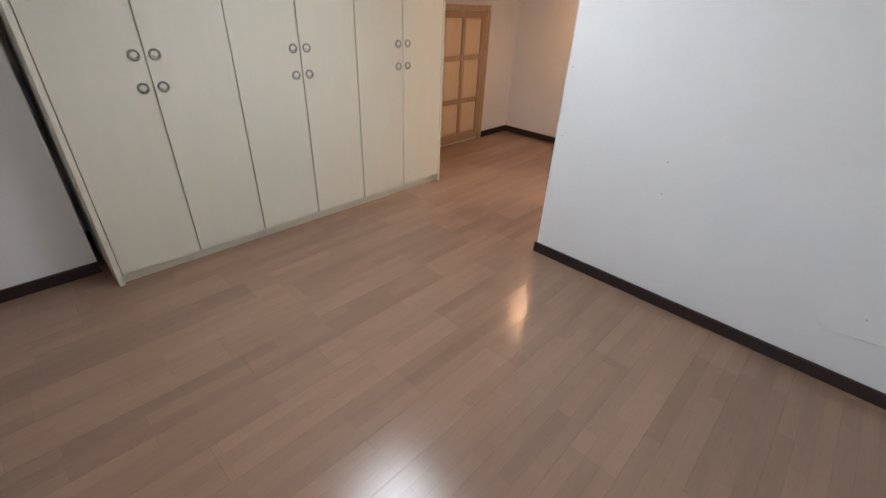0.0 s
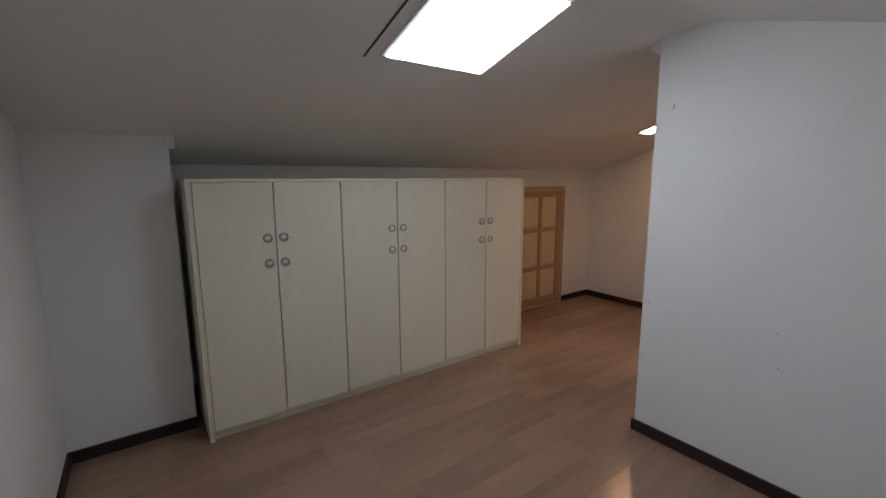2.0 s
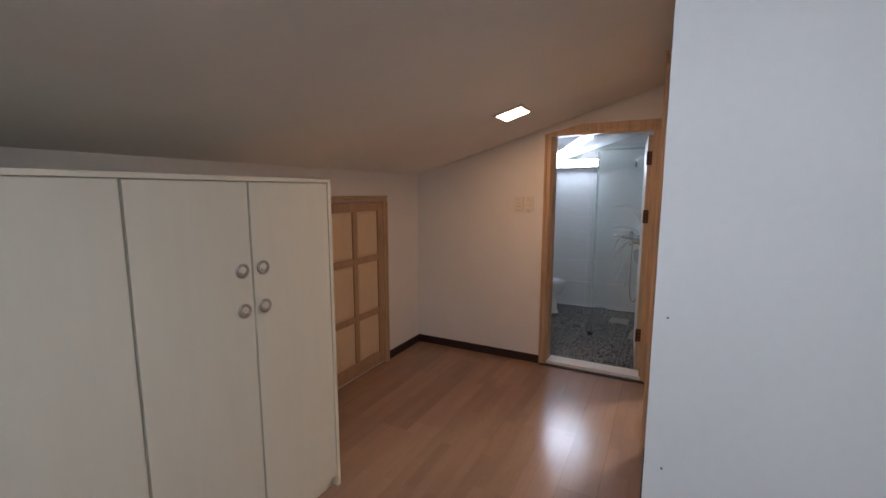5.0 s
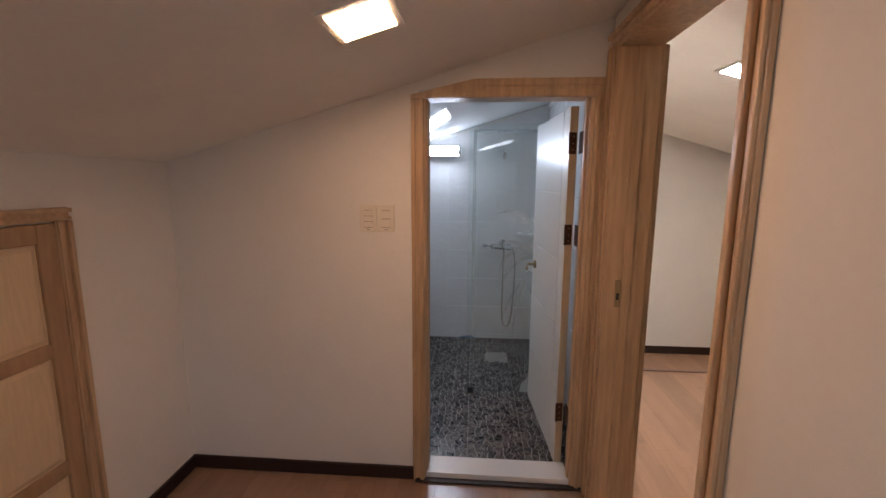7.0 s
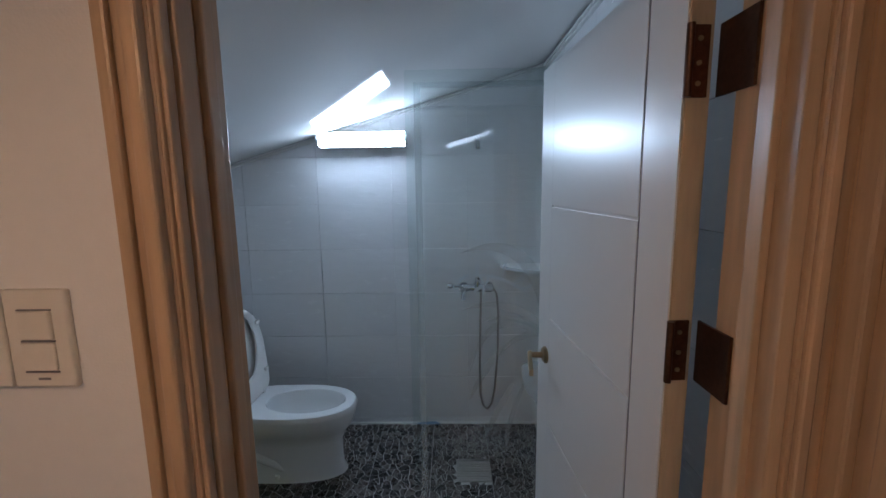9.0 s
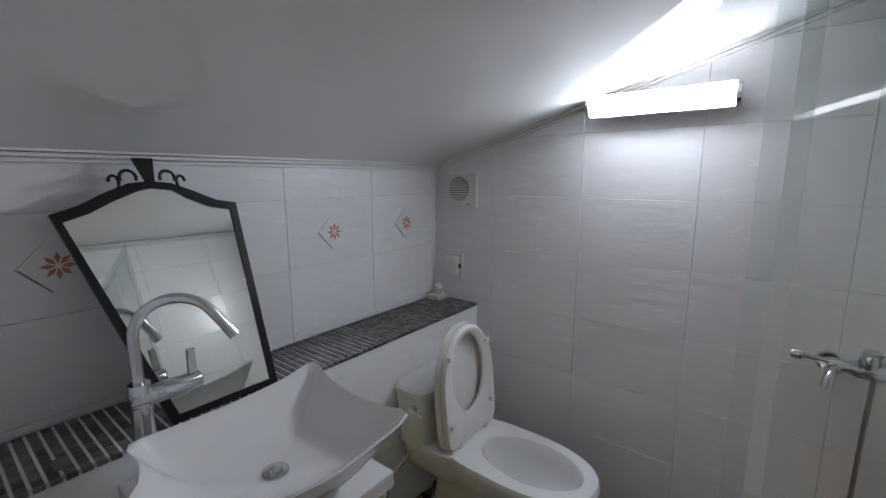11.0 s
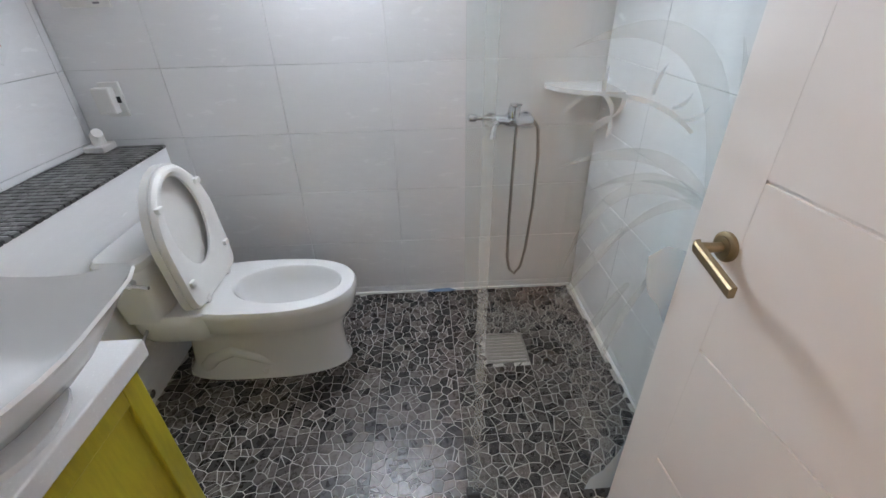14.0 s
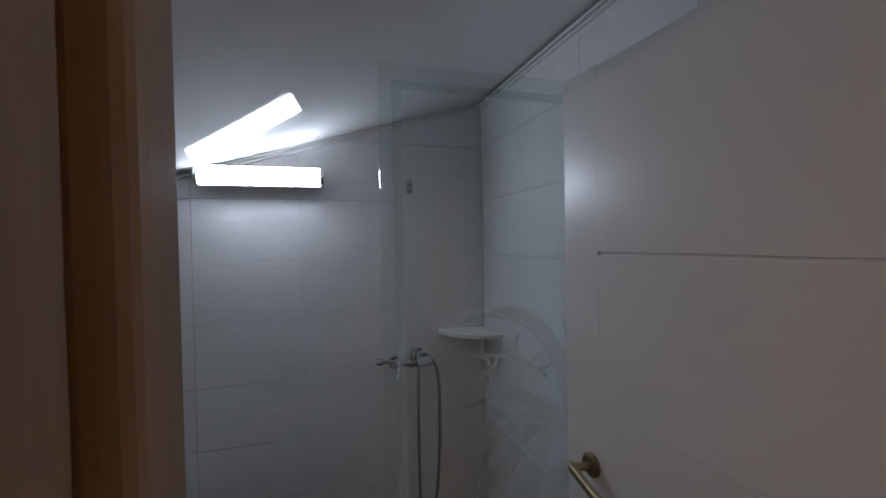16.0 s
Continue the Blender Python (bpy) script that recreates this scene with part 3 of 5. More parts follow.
part("body", boxed((-3.25, WY0 + 0.026, 0.060), (WX - 0.0225, WY1 - 0.022, WT - 0.018)), CREAMEDGE, wd)
for y0, y1 in ((WY0 + 0.026, 1.039), (1.041, WY1 - 0.022)):
    part("plinth", boxed((WX - 0.050, y0, 0), (WX - 0.034, y1, 0.060), 0.001), CREAMEDGE, wd)
DW = (WY1 - 0.022 - WY0 - 0.026) / 6
for k in range(6):
    y0 = WY0 + 0.026 + k * DW
    dr = part("door", boxed((WX - 0.022, y0 + 0.0045, 0.064), (WX - 0.002, y0 + DW - 0.0045, WT - 0.021), 0.0015), CREAM, wd)
    hy = y0 + DW - 0.047 if k % 2 == 0 else y0 + 0.047
    for hz in (1.212, 1.055):
        ring = bmesh.new()
        n, prof = 24, ((0.0285, -0.003), (0.0285, 0.004), (0.026, 0.0065), (0.021, 0.0065), (0.0175, 0.003), (0.0175, -0.003))
        loft(ring, [[(WX + h, hy + r * math.cos(j * math.tau / n), hz + r * math.sin(j * math.tau / n)) for j in range(n)] for r, h in prof], False)
        pull = part("ring_pull", ring, STEEL, dr, "brushed steel ring pull", True)
        part("cup", sweep(bmesh.new(), [(WX - 0.001, hy, hz), (WX + 0.0012, hy, hz)], 0.0178, 20), CREAMEDGE, dr, "", True)
        part("bail", sweep(bmesh.new(), arc((WX + 0.006, hy, hz), (0, 1, 0), (0, 0, 1), 0.013, -170, -10, 10), 0.0022, 6), STEEL, dr, "", True)

# ---- flat ceiling lights ----


def panel_light(name, cx, cy, w, l, material, label, drop=0.012, proud=0.0):
    """A flat lamp under the slope: frame and glowing diffuser."""
    s = RISE if cx < RIDGE_X else -FALL
    k = math.sqrt(1 + s * s)
    turn = Matrix.Translation((cx, cy, roof(cx))) @ Matrix.Rotation(-math.atan(s), 4, "Y")
    t = thing(name, (cx, cy, roof(cx)), label, "ceiling light")
    t.matrix_world = Matrix.Translation((cx, cy, roof(cx)))

    def put_part(nm, boxes, m, lb=""):
        b = bmesh.new()
        for p, q in boxes:
            box(b, p, q, 0.0015)
        bmesh.ops.transform(b, matrix=turn, verts=b.verts)
        return part(nm, b, m, t, lb)
    f = 0.022
    hw, hl = w * k / 2, l / 2
    put_part("frame", [((-hw - f, -hl - f, -drop), (-hw, hl + f, 0.01)), ((hw, -hl - f, -drop), (hw + f, hl + f, 0.01)), ((-hw, -hl - f, -drop), (hw, -hl, 0.01)),
                       ((-hw, hl, -drop), (hw, hl + f, 0.01))], PLASTIC)
    put_part("diffuser", [((-hw, -hl, -drop + 0.003 - proud), (hw, hl, 0.008))], material, "glowing frosted diffuser")
    return t


panel_light("ceiling_light", -1.545, 1.235, 0.58, 0.575, L_ROOM, "large square cool white flat ceiling light", proud=0.010)
panel_light("ceiling_light", -2.21, 4.02, 0.155, 0.185, L_LOBBY, "small square warm flat ceiling light in the lobby", proud=0.006)
panel_light("ceiling_light", -0.48, 5.25, 0.155, 0.165, L_HALL, "small square warm flat ceiling light in the hall")
# thin dark strip along the slope, a little south of the room light
gs = bmesh.new()
prism(gs, [(-1.885, 0.855, roof(-1.885) - 0.003), (-1.26, 0.855, roof(-1.26) - 0.003), (-1.26, 0.865, roof(-1.26) - 0.003), (-1.885, 0.865, roof(-1.885) - 0.003)], (0, 0, 0.006))
fixed("trim_ceiling_joint", gs, BASE, "thin dark line on the ceiling beside the light", "seam")

# ---- light switches ----
sw = thing("light_switch", (-2.36, DOOR_Y, 1.40), "ivory double plate of light switches", "light switch")
for x0, n in ((-2.450, 3), (-2.363, 2)):
    pl = part("plate", boxed((x0, DOOR_Y - 0.010, 1.335), (x0 + 0.084, DOOR_Y, 1.468), 0.003), SWITCH, sw)
    h = 0.084 / n
    for k in range(n):
        rk = part("rocker", boxed((x0 + 0.020, DOOR_Y - 0.015, 1.360 + k * h), (x0 + 0.064, DOOR_Y - 0.009, 1.360 + (k + 1) * h - 0.004), 0.002), SWITCH, pl)
    for k in range(n + 1):
        # grey bar in each rocker gap, drawn for the shade there
        part("seam", boxed((x0 + 0.020, DOOR_Y - 0.0125, 1.3565 + k * h), (x0 + 0.064, DOOR_Y - 0.0095, 1.3585 + k * h)), LINEGREY, pl)
    part("mark", boxed((x0 + 0.034, DOOR_Y - 0.0108, 1.346), (x0 + 0.050, DOOR_Y - 0.0098, 1.349)), LINEGREY, pl)

# nail hook and loose cable on the partition
single("wall_hook", box(boxed((-1.212, 2.337, 1.932), (-1.186, 2.350, 1.938), 0.001), (-1.190, 2.334, 1.936), (-1.186, 2.350, 1.952), 0.001), PLASTIC, (-1.2, 2.35, 1.94),
       "small white hook on the partition wall", "hook")
for x, z in ((-1.255, 1.215), (-0.62, 0.83), (-1.245, 0.83), (-0.60, 0.66), (0.367, 0.377)):
    single("nail_mark", sweep(bmesh.new(), [(x, 2.3505, z), (x, 2.3475, z)], 0.003, 8), LINEGREY, (x, 2.35, z), "small dark nail hole in the wallpaper", "nail hole", "nail holes")
single("cable", sweep(bmesh.new(), [(0.20, 2.346, 0.33), (0.23, 2.345, 0.285), (0.30, 2.344, 0.27), (0.40, 2.344, 0.285), (0.52, 2.345, 0.29), (0.75, 2.345, 0.275)], 0.0025, 6), PLASTIC,
       (0.4, 2.345, 0.27), "thin white cable along the partition wall", "cable", "", True)

# ---- stairwell seen through the hall door ----
bmx = prism(bmesh.new(), [(0.62, 2.6, roof(0.62)), (0.76, 2.6, roof(0.76)), (0.76, 2.6, 1.685), (0.62, 2.6, 1.685)], (0, 4.53, 0))
single("roof_beam", bmx, BEAM, (0.69, 4.8, 1.685), "dark brown wooden roof beam along the slope", "beam")
single("tie_beam", boxed((0.60, 3.4, 1.485), (0.78, 6.36, 1.684), 0.006), BEAM, (0.69, 4.8, 1.485), "dark brown lower beam under the roof beam", "beam")
single("wall_rafter", prism(bmesh.new(), [(0.72, 7.06, roof(0.72) - 0.12), (2.4, 7.06, roof(2.4) - 0.12), (2.4, 7.06, roof(2.4)), (0.72, 7.06, roof(0.72))], (0, 0.07, 0)), BEAM,
       (1.6, 7.1, 1.3), "brown wooden rafter on the hall wall", "beam")
sc = thing("wall_sconce", (1.64, 7.13, 0.93), "iron candle wall sconce with a glowing bulb", "wall lamp")
part("back_plate", boxed((1.585, 7.10, 0.90), (1.70, 7.13, 1.08), 0.006), BRASS, sc)
part("arm", sweep(bmesh.new(), [(1.64, 7.11, 1.0), (1.64, 7.05, 0.95), (1.66, 7.00, 0.86)], 0.010, 8), BLACKIRON, sc, "", True)
part("dish", sweep(bmesh.new(), [(1.66, 7.00, 0.835), (1.66, 7.00, 0.85)], 0.055, 18), BLACKIRON, sc, "", True)
part("candle", sweep(bmesh.new(), [(1.66, 7.00, 0.85), (1.66, 7.00, 0.93)], 0.014, 12), PLASTIC, sc, "", True)
part("bulb", sweep(bmesh.new(), [(1.66, 7.00, 0.93), (1.66, 7.00, 0.95), (1.66, 7.00, 0.975), (1.66, 7.00, 1.0)], 0.022, 12, [0.5, 1, 0.8, 0.15]), L_BULB, sc, "", True)

rl = thing("stair_railing", (0.85, 5.0, 0), "black wrought iron stair railing with scroll ornaments", "railing")


def newel(x, y, z0, z1):
    n = part("post", boxed((x - 0.028, y - 0.028, z0), (x + 0.028, y + 0.028, z1), 0.004), BLACKIRON, rl)
    part("finial", sweep(bmesh.new(), [(x, y, z1), (x, y, z1 + 0.02), (x, y, z1 + 0.045), (x, y, z1 + 0.06), (x, y, z1 + 0.09), (x, y, z1 + 0.12)], 0.03, 12,
                         [0.5, 0.4, 1.0, 0.35, 0.55, 0.05]), BLACKIRON, n, "", True)


newel(0.85, 6.27, 0.004, 0.86)
newel(0.85, 3.2, 0.004, 0.86)
part("rail", boxed((0.830, 3.2, 0.80), (0.870, 6.27, 0.825), 0.003), BLACKIRON, rl)
part("rail", boxed((0.835, 3.2, 0.07), (0.865, 6.27, 0.09), 0.003), BLACKIRON, rl)
for k in range(18):
    y = 6.12 - k * 0.16
    part("baluster", boxed((0.842, y - 0.008, 0.09), (0.858, y + 0.008, 0.80), 0.002), BLACKIRON, rl)
    for z in (0.19, 0.70):
        sb = sweep(bmesh.new(), arc((0.85, y + 0.08, z), (0, 1, 0), (0, 0, 1), 0.042, 0, 360, 14), 0.009, 6)
        sweep(sb, [(0.85, y, z - 0.07), (0.85, y + 0.045, z)], 0.008, 6)
        sweep(sb, [(0.85, y + 0.115, z), (0.85, y + 0.16, z + 0.07)], 0.008, 6)
        part("scroll", sb, BLACKIRON, rl, "", True)
r2 = thing("lower_railing", (1.05, 6.45, -0.6), "black iron lower stair railing with a brown handrail", "railing")
for k in range(5):
    part("post", boxed((1.03 + 0.24 * k, 6.43, -0.9 - 0.14 * k), (1.075 + 0.24 * k, 6.475, 0.62 - 0.14 * k), 0.004), BLACKIRON, r2)
part("handrail", sweep(bmesh.new(), [(0.90, 6.452, 0.70), (1.05, 6.452, 0.64), (2.15, 6.452, 0.0)], 0.028, 10), RAILWOOD, r2, "reddish brown wooden handrail", True)
part("string_board", prism(bmesh.new(), [(0.86, 6.43, -0.6), (2.3, 6.43, -1.5), (2.3, 6.43, -1.2), (0.86, 6.43, -0.3)], (0, 0.04, 0)), RAILWOOD, r2)

# ---- bathroom ----
# tiled ledge
lg = fixed("ledge", boxed((BATH_W, BATH_Y, 0), (-3.176, NORTH, 0.8805)), GROUT, "low tiled bathroom ledge topped with dark mosaic", "ledge")

# vanity cabinet, counter, basin, tap
VY0, VY1 = 5.295, 5.735
va = thing("vanity_cabinet", (-2.92, 5.51, 0.004), "small yellow painted wooden vanity cabinet", "cabinet")
part("body", boxed((-3.17, VY0, 0.06), (-2.695, VY1, 0.752), 0.003), YELLOW, va)
part("plinth", boxed((-3.15, VY0 + 0.02, 0.004), (-2.73, VY1 - 0.02, 0.06)), YELLOW, va)
vd = part("door", boxed((-2.694, VY0 + 0.01, 0.08), (-2.684, VY1 - 0.01, 0.735), 0.002), YELLOW, va)
for a, b in (((VY0 + 0.01, 0.08), (VY0 + 0.065, 0.735)), ((VY1 - 0.065, 0.08), (VY1 - 0.01, 0.735)), ((VY0 + 0.065, 0.08), (VY1 - 0.065, 0.14)),
             ((VY0 + 0.065, 0.68), (VY1 - 0.065, 0.735))):
    part("door_rail", boxed((-2.686, *a), (-2.672, *b), 0.003), YELLOW, vd)
part("knob", sweep(bmesh.new(), [(-2.674, VY0 + 0.09, 0.655), (-2.655, VY0 + 0.09, 0.655), (-2.645, VY0 + 0.09, 0.655)], 0.013, 14, [0.6, 1, 0.7]), YELLOW, vd, "", True)
single("countertop", boxed((-3.174, 5.275, 0.753), (-2.645, 5.748, 0.80), 0.004), STONETOP, (-2.91, 5.51, 0.753), "white solid countertop on the yellow vanity", "countertop")


def basin_mesh():
    """Four-cornered vessel with drawn-out tips and hollow sides."""
    tips = [(-2.985, 5.262, 0.99), (-2.775, 5.200, 0.985), (-2.588, 5.745, 0.985), (-3.005, 5.762, 1.002)]
    sides = [[(-2.925, 5.262, 0.974), (-2.86, 5.240, 0.970)],
             [(-2.725, 5.262, 0.958), (-2.655, 5.358, 0.937), (-2.605, 5.496, 0.940), (-2.590, 5.62, 0.957)],
             [(-2.70, 5.742, 0.972), (-2.82, 5.745, 0.971), (-2.92, 5.752, 0.984)],
             [(-3.010, 5.66, 0.984), (-3.013, 5.52, 0.974), (-3.008, 5.38, 0.977)]]
    rim = []
    for t, s in zip(tips, sides):
        rim += [Vector(t)] + [Vector(p) for p in s]
    fine = []
    n = len(rim)
    for i in range(n):
        p0, p1, p2, p3 = rim[i - 1], rim[i], rim[(i + 1) % n], rim[(i + 2) % n]
        for k in range(3):
            u = k / 3
            fine.append(p1 + 0.5 * u * ((p2 - p0) + u * (2 * p0 - 5 * p1 + 4 * p2 - p3 + u * (3 * p1 - p0 - 3 * p2 + p3))))
    c = Vector((-2.81, 5.505, 0))

    def ring(scale, z, keep, inset=0.0):
        out = []
        for p in fine:
            d = Vector((p.x - c.x, p.y - c.y, 0))
            q = c + d * scale - d.normalized() * inset
            q.z = keep * p.z + (1 - keep) * z
            out.append(q)
        return out
    rings = [ring(0.44, 0.812, 0), ring(0.50, 0.815, 0), ring(0.66, 0.855, 0.02), ring(0.82, 0.89, 0.3), ring(0.955, 0.94, 0.75), ring(1.0, 0.96, 1.0)]
    top = ring(1.0, 0, 1.0, 0.004)
    for p in top:
        p.z += 0.006
    inner = [top, ring(0.955, 0.95, 0.9), ring(0.82, 0.905, 0.35), ring(0.6, 0.880, 0.06), ring(0.3, 0.872, 0.0), ring(0.10, 0.868, 0)]
    return loft(bmesh.new(), rings + inner)


bs = single("wash_basin", basin_mesh(), CERAMIC, (-2.81, 5.505, 0.80), "white ceramic vessel basin with curved pointed corners", "wash basin", "", True)
bf = sweep(bmesh.new(), [(-2.81, 5.505, 0.8), (-2.81, 5.505, 0.815)], 0.15, 32)
part("foot", bf, CERAMIC, bs, "", True)
dn = part("drain", sweep(bmesh.new(), [(-2.805, 5.503, 0.867), (-2.805, 5.503, 0.874), (-2.805, 5.503, 0.8755)], 0.032, 28, [1, 1, 0.85]), CHROME, bs, "chrome drain", True)
part("stopper", sweep(bmesh.new(), [(-2.805, 5.503, 0.875), (-2.805, 5.503, 0.881), (-2.805, 5.503, 0.884)], 0.018, 20, [1, 1, 0.7]), CHROME, dn, "", True)

tp = thing("basin_tap", (-3.085, 5.325, 0.80), "tall chrome gooseneck basin tap with a lever", "tap")
part("body", sweep(bmesh.new(), [(-3.085, 5.325, 0.80), (-3.085, 5.325, 0.81), (-3.085, 5.325, 0.812), (-3.085, 5.325, 1.085)], 0.026, 24, [1.2, 1.2, 1, 0.92]), CHROME, tp, "", True)
part("cartridge", sweep(bmesh.new(), [(-3.085, 5.300, 1.045), (-3.085, 5.310, 1.045), (-3.085, 5.455, 1.045), (-3.085, 5.462, 1.045)], 0.025, 24, [0.9, 1, 1, 0.85]), CHROME, tp, "", True)
part("lever", boxed((-3.091, 5.435, 1.055), (-3.079, 5.455, 1.135), 0.003), CHROME, tp)
u = Vector((0.55, 0.83, 0)).normalized()
b0 = Vector((-3.085, 5.325, 1.08))
neck = [b0, b0 + Vector((0, 0, 0.08))] + arc(b0 + Vector((0, 0, 0.115)) + u * 0.095, -u, (0, 0, 1), 0.095, 0, 150, 16)
tip = neck[-1] + (neck[-1] - neck[-2]).normalized() * 0.045
part("spout", sweep(bmesh.new(), neck + [tip], 0.0125, 16), CHROME, tp, "", True)
part("aerator", sweep(bmesh.new(), [tip, tip + (tip - neck[-1]).normalized() * 0.028], 0.0145, 18), CHROME, tp, "", True)

# leaning mirror
mr = thing("mirror", (-3.19, 5.54, 0.886), "arched mirror in a black iron frame leaning on the ledge", "mirror")
UP = Vector((-0.18, 0, 0.665)).normalized()
OUT = Vector((0.665, 0, 0.18)).normalized()
FOOT = Vector((-3.188, 0, 0.892))


def on_mirror(y, h, o=0.0):
    return FOOT + Vector((0, y, 0)) + UP * h + OUT * o


top = [(5.722, 0.622), (5.66, 0.634), (5.60, 0.664), (5.54, 0.690), (5.485, 0.697), (5.43, 0.690), (5.37, 0.664), (5.31, 0.632), (5.252, 0.612)]
loop = [(5.415, 0.0), (5.735, 0.0)] + top
part("glass", prism(bmesh.new(), [on_mirror(y, h, 0.004) for y, h in loop], OUT * 0.003), MIRROR, mr, "clear mirror glass")
part("backing", prism(bmesh.new(), [on_mirror(y, h, -0.004) for y, h in loop], OUT * 0.007), BLACKIRON, mr)
fb = bmesh.new()
cy, ch = 5.53, 0.33
outer = [on_mirror(y, h, 0.012) for y, h in loop]
inner = [on_mirror(y + (0.022 if y < cy else -0.022) * (1 if abs(y - cy) > 0.06 else 0), h + (0.02 if h < ch else -0.022), 0.012) for y, h in loop]
fo = [p - OUT * 0.016 for p in outer]
fi = [p - OUT * 0.007 for p in inner]
vr = [[fb.verts.new(p) for p in r] for r in (fo, outer, inner, fi)]
for a, b in zip(vr, vr[1:]):
    for k in range(len(loop)):
        j = (k + 1) % len(loop)
        fb.faces.new((a[k], a[j], b[j], b[k]))
bmesh.ops.recalc_face_normals(fb, faces=fb.faces)
part("frame", fb, BLACKIRON, mr, "black iron frame")
cr = prism(bmesh.new(), [on_mirror(5.478, 0.69), on_mirror(5.498, 0.69), on_mirror(5.505, 0.765), on_mirror(5.452, 0.765)], OUT * 0.01)
part("crest", cr, BLACKIRON, mr)
for y, s in ((5.435, 1), (5.535, -1)):
    part("scroll", sweep(bmesh.new(), [on_mirror(y + 0.02 * s * math.cos(radians(a)), 0.708 + 0.022 * math.sin(radians(a)), 0.005) for a in range(-20, 230, 25)], 0.005, 6), BLACKIRON, mr, "", True)
    part("scroll", sweep(bmesh.new(), [on_mirror(y - s * 0.035 + 0.012 * s * math.cos(radians(a)), 0.695 + 0.02 * math.sin(radians(a)), 0.005) for a in range(-60, 200, 26)], 0.0045, 6), BLACKIRON, mr, "", True)

# toilet
TY = 6.49


def oval(cx, lx, hw, z, n=36, square=2.3, back=1.0):
    """A rounded ring: half length lx along x, half width hw; the back half is squarer."""
    out = []
    for k in range(n):
        a = k * math.tau / n
        c, s = math.cos(a), math.sin(a)
        e = 2 / (square if c > 0 else square + back)
        out.append((cx + lx * math.copysign(abs(c) ** e, c), TY + hw * math.copysign(abs(s) ** e, s), z))
    return out


tl = thing("toilet", (-2.75, TY, 0.004), "white ceramic one-piece toilet with its seat and lid raised", "toilet")
tb = loft(bmesh.new(), [oval(-2.745, 0.355, 0.125, 0.004), oval(-2.745, 0.355, 0.125, 0.02), oval(-2.74, 0.335, 0.105, 0.06), oval(-2.73, 0.325, 0.105, 0.20),
                        oval(-2.72, 0.345, 0.125, 0.262), oval(-2.69, 0.352, 0.178, 0.312), oval(-2.665, 0.345, 0.195, 0.385), oval(-2.665, 0.345, 0.198, 0.405),
                        oval(-2.665, 0.338, 0.192, 0.418), oval(-2.600, 0.222, 0.137, 0.420, square=2.0, back=0.0), oval(-2.600, 0.214, 0.130, 0.412, square=2.0, back=0.0),
                        oval(-2.605, 0.205, 0.125, 0.36, square=2.0, back=0.0), oval(-2.63, 0.15, 0.095, 0.28, square=2.0, back=0.0),
                        oval(-2.66, 0.08, 0.055, 0.235, square=2.0, back=0.0)])
part("bowl", tb, CERAMIC, tl, "", True)
part("deck", loft(bmesh.new(), [oval(-3.005, 0.150, 0.165, 0.275, square=4), oval(-3.0, 0.166, 0.186, 0.31, square=4), oval(-2.997, 0.171, 0.195, 0.37, square=4), oval(-2.997, 0.171, 0.196, 0.412, square=4), oval(-2.997, 0.166, 0.191, 0.4185, square=4)]), CERAMIC, tl, "", True)
part("trapway", sweep(bmesh.new(), [(-3.0, TY - 0.07, 0.05), (-2.95, TY - 0.082, 0.11), (-2.86, TY - 0.085, 0.15), (-2.77, TY - 0.082, 0.11), (-2.70, TY - 0.07, 0.06)], 0.034, 12), CERAMIC, tl, "", True)
part("tank", loft(bmesh.new(), [oval(-3.08, 0.080, 0.20, 0.40, square=6), oval(-3.08, 0.085, 0.215, 0.56, square=6), oval(-3.08, 0.087, 0.221, 0.636, square=6)]), CERAMIC, tl, "", True)
part("tank_lid", loft(bmesh.new(), [oval(-3.078, 0.088, 0.224, 0.639, square=6), oval(-3.078, 0.091, 0.229, 0.646, square=6), oval(-3.078, 0.090, 0.228, 0.668, square=6), oval(-3.080, 0.080, 0.216, 0.681, square=6)]), CERAMIC, tl, "", True)
fl = part("flush_lever", sweep(bmesh.new(), [(-3.04, TY - 0.205, 0.600), (-3.04, TY - 0.240, 0.600)], 0.014, 14), CHROME, tl, "chrome flush lever", True)
part("lever_arm", sweep(bmesh.new(), [(-3.042, TY - 0.238, 0.600), (-2.975, TY - 0.241, 0.590)], 0.007, 10), CHROME, fl, "", True)
LEAN = Matrix.Translation((-2.895, TY, 0.43)) @ Matrix.Rotation(radians(-5.0), 4, "Y")


def egg(hw, h0, h1, n=48, low=0.98):
    """Outline of a seat: a long arch above, straight sides and a square foot below."""
    mid = h0 + (h1 - h0) * 0.50
    out = []
    for k in range(n):
        a = k * math.tau / n
        c, s = math.cos(a), math.sin(a)
        if s >= 0:
            out.append((hw * c, mid + (h1 - mid) * s))
        else:
            e = 2 / 9.0
            w = 1 - (1 - low) * min(1.0, abs(s) ** e)
            out.append((hw * w * math.copysign(abs(c) ** e, c), mid - (mid - h0) * abs(s) ** e))
    return out


def inner_oval(hw, hh, n=48):
    return [(hw * math.cos(k * math.tau / n), 0.292 + hh * math.sin(k * math.tau / n)) for k in range(n)]


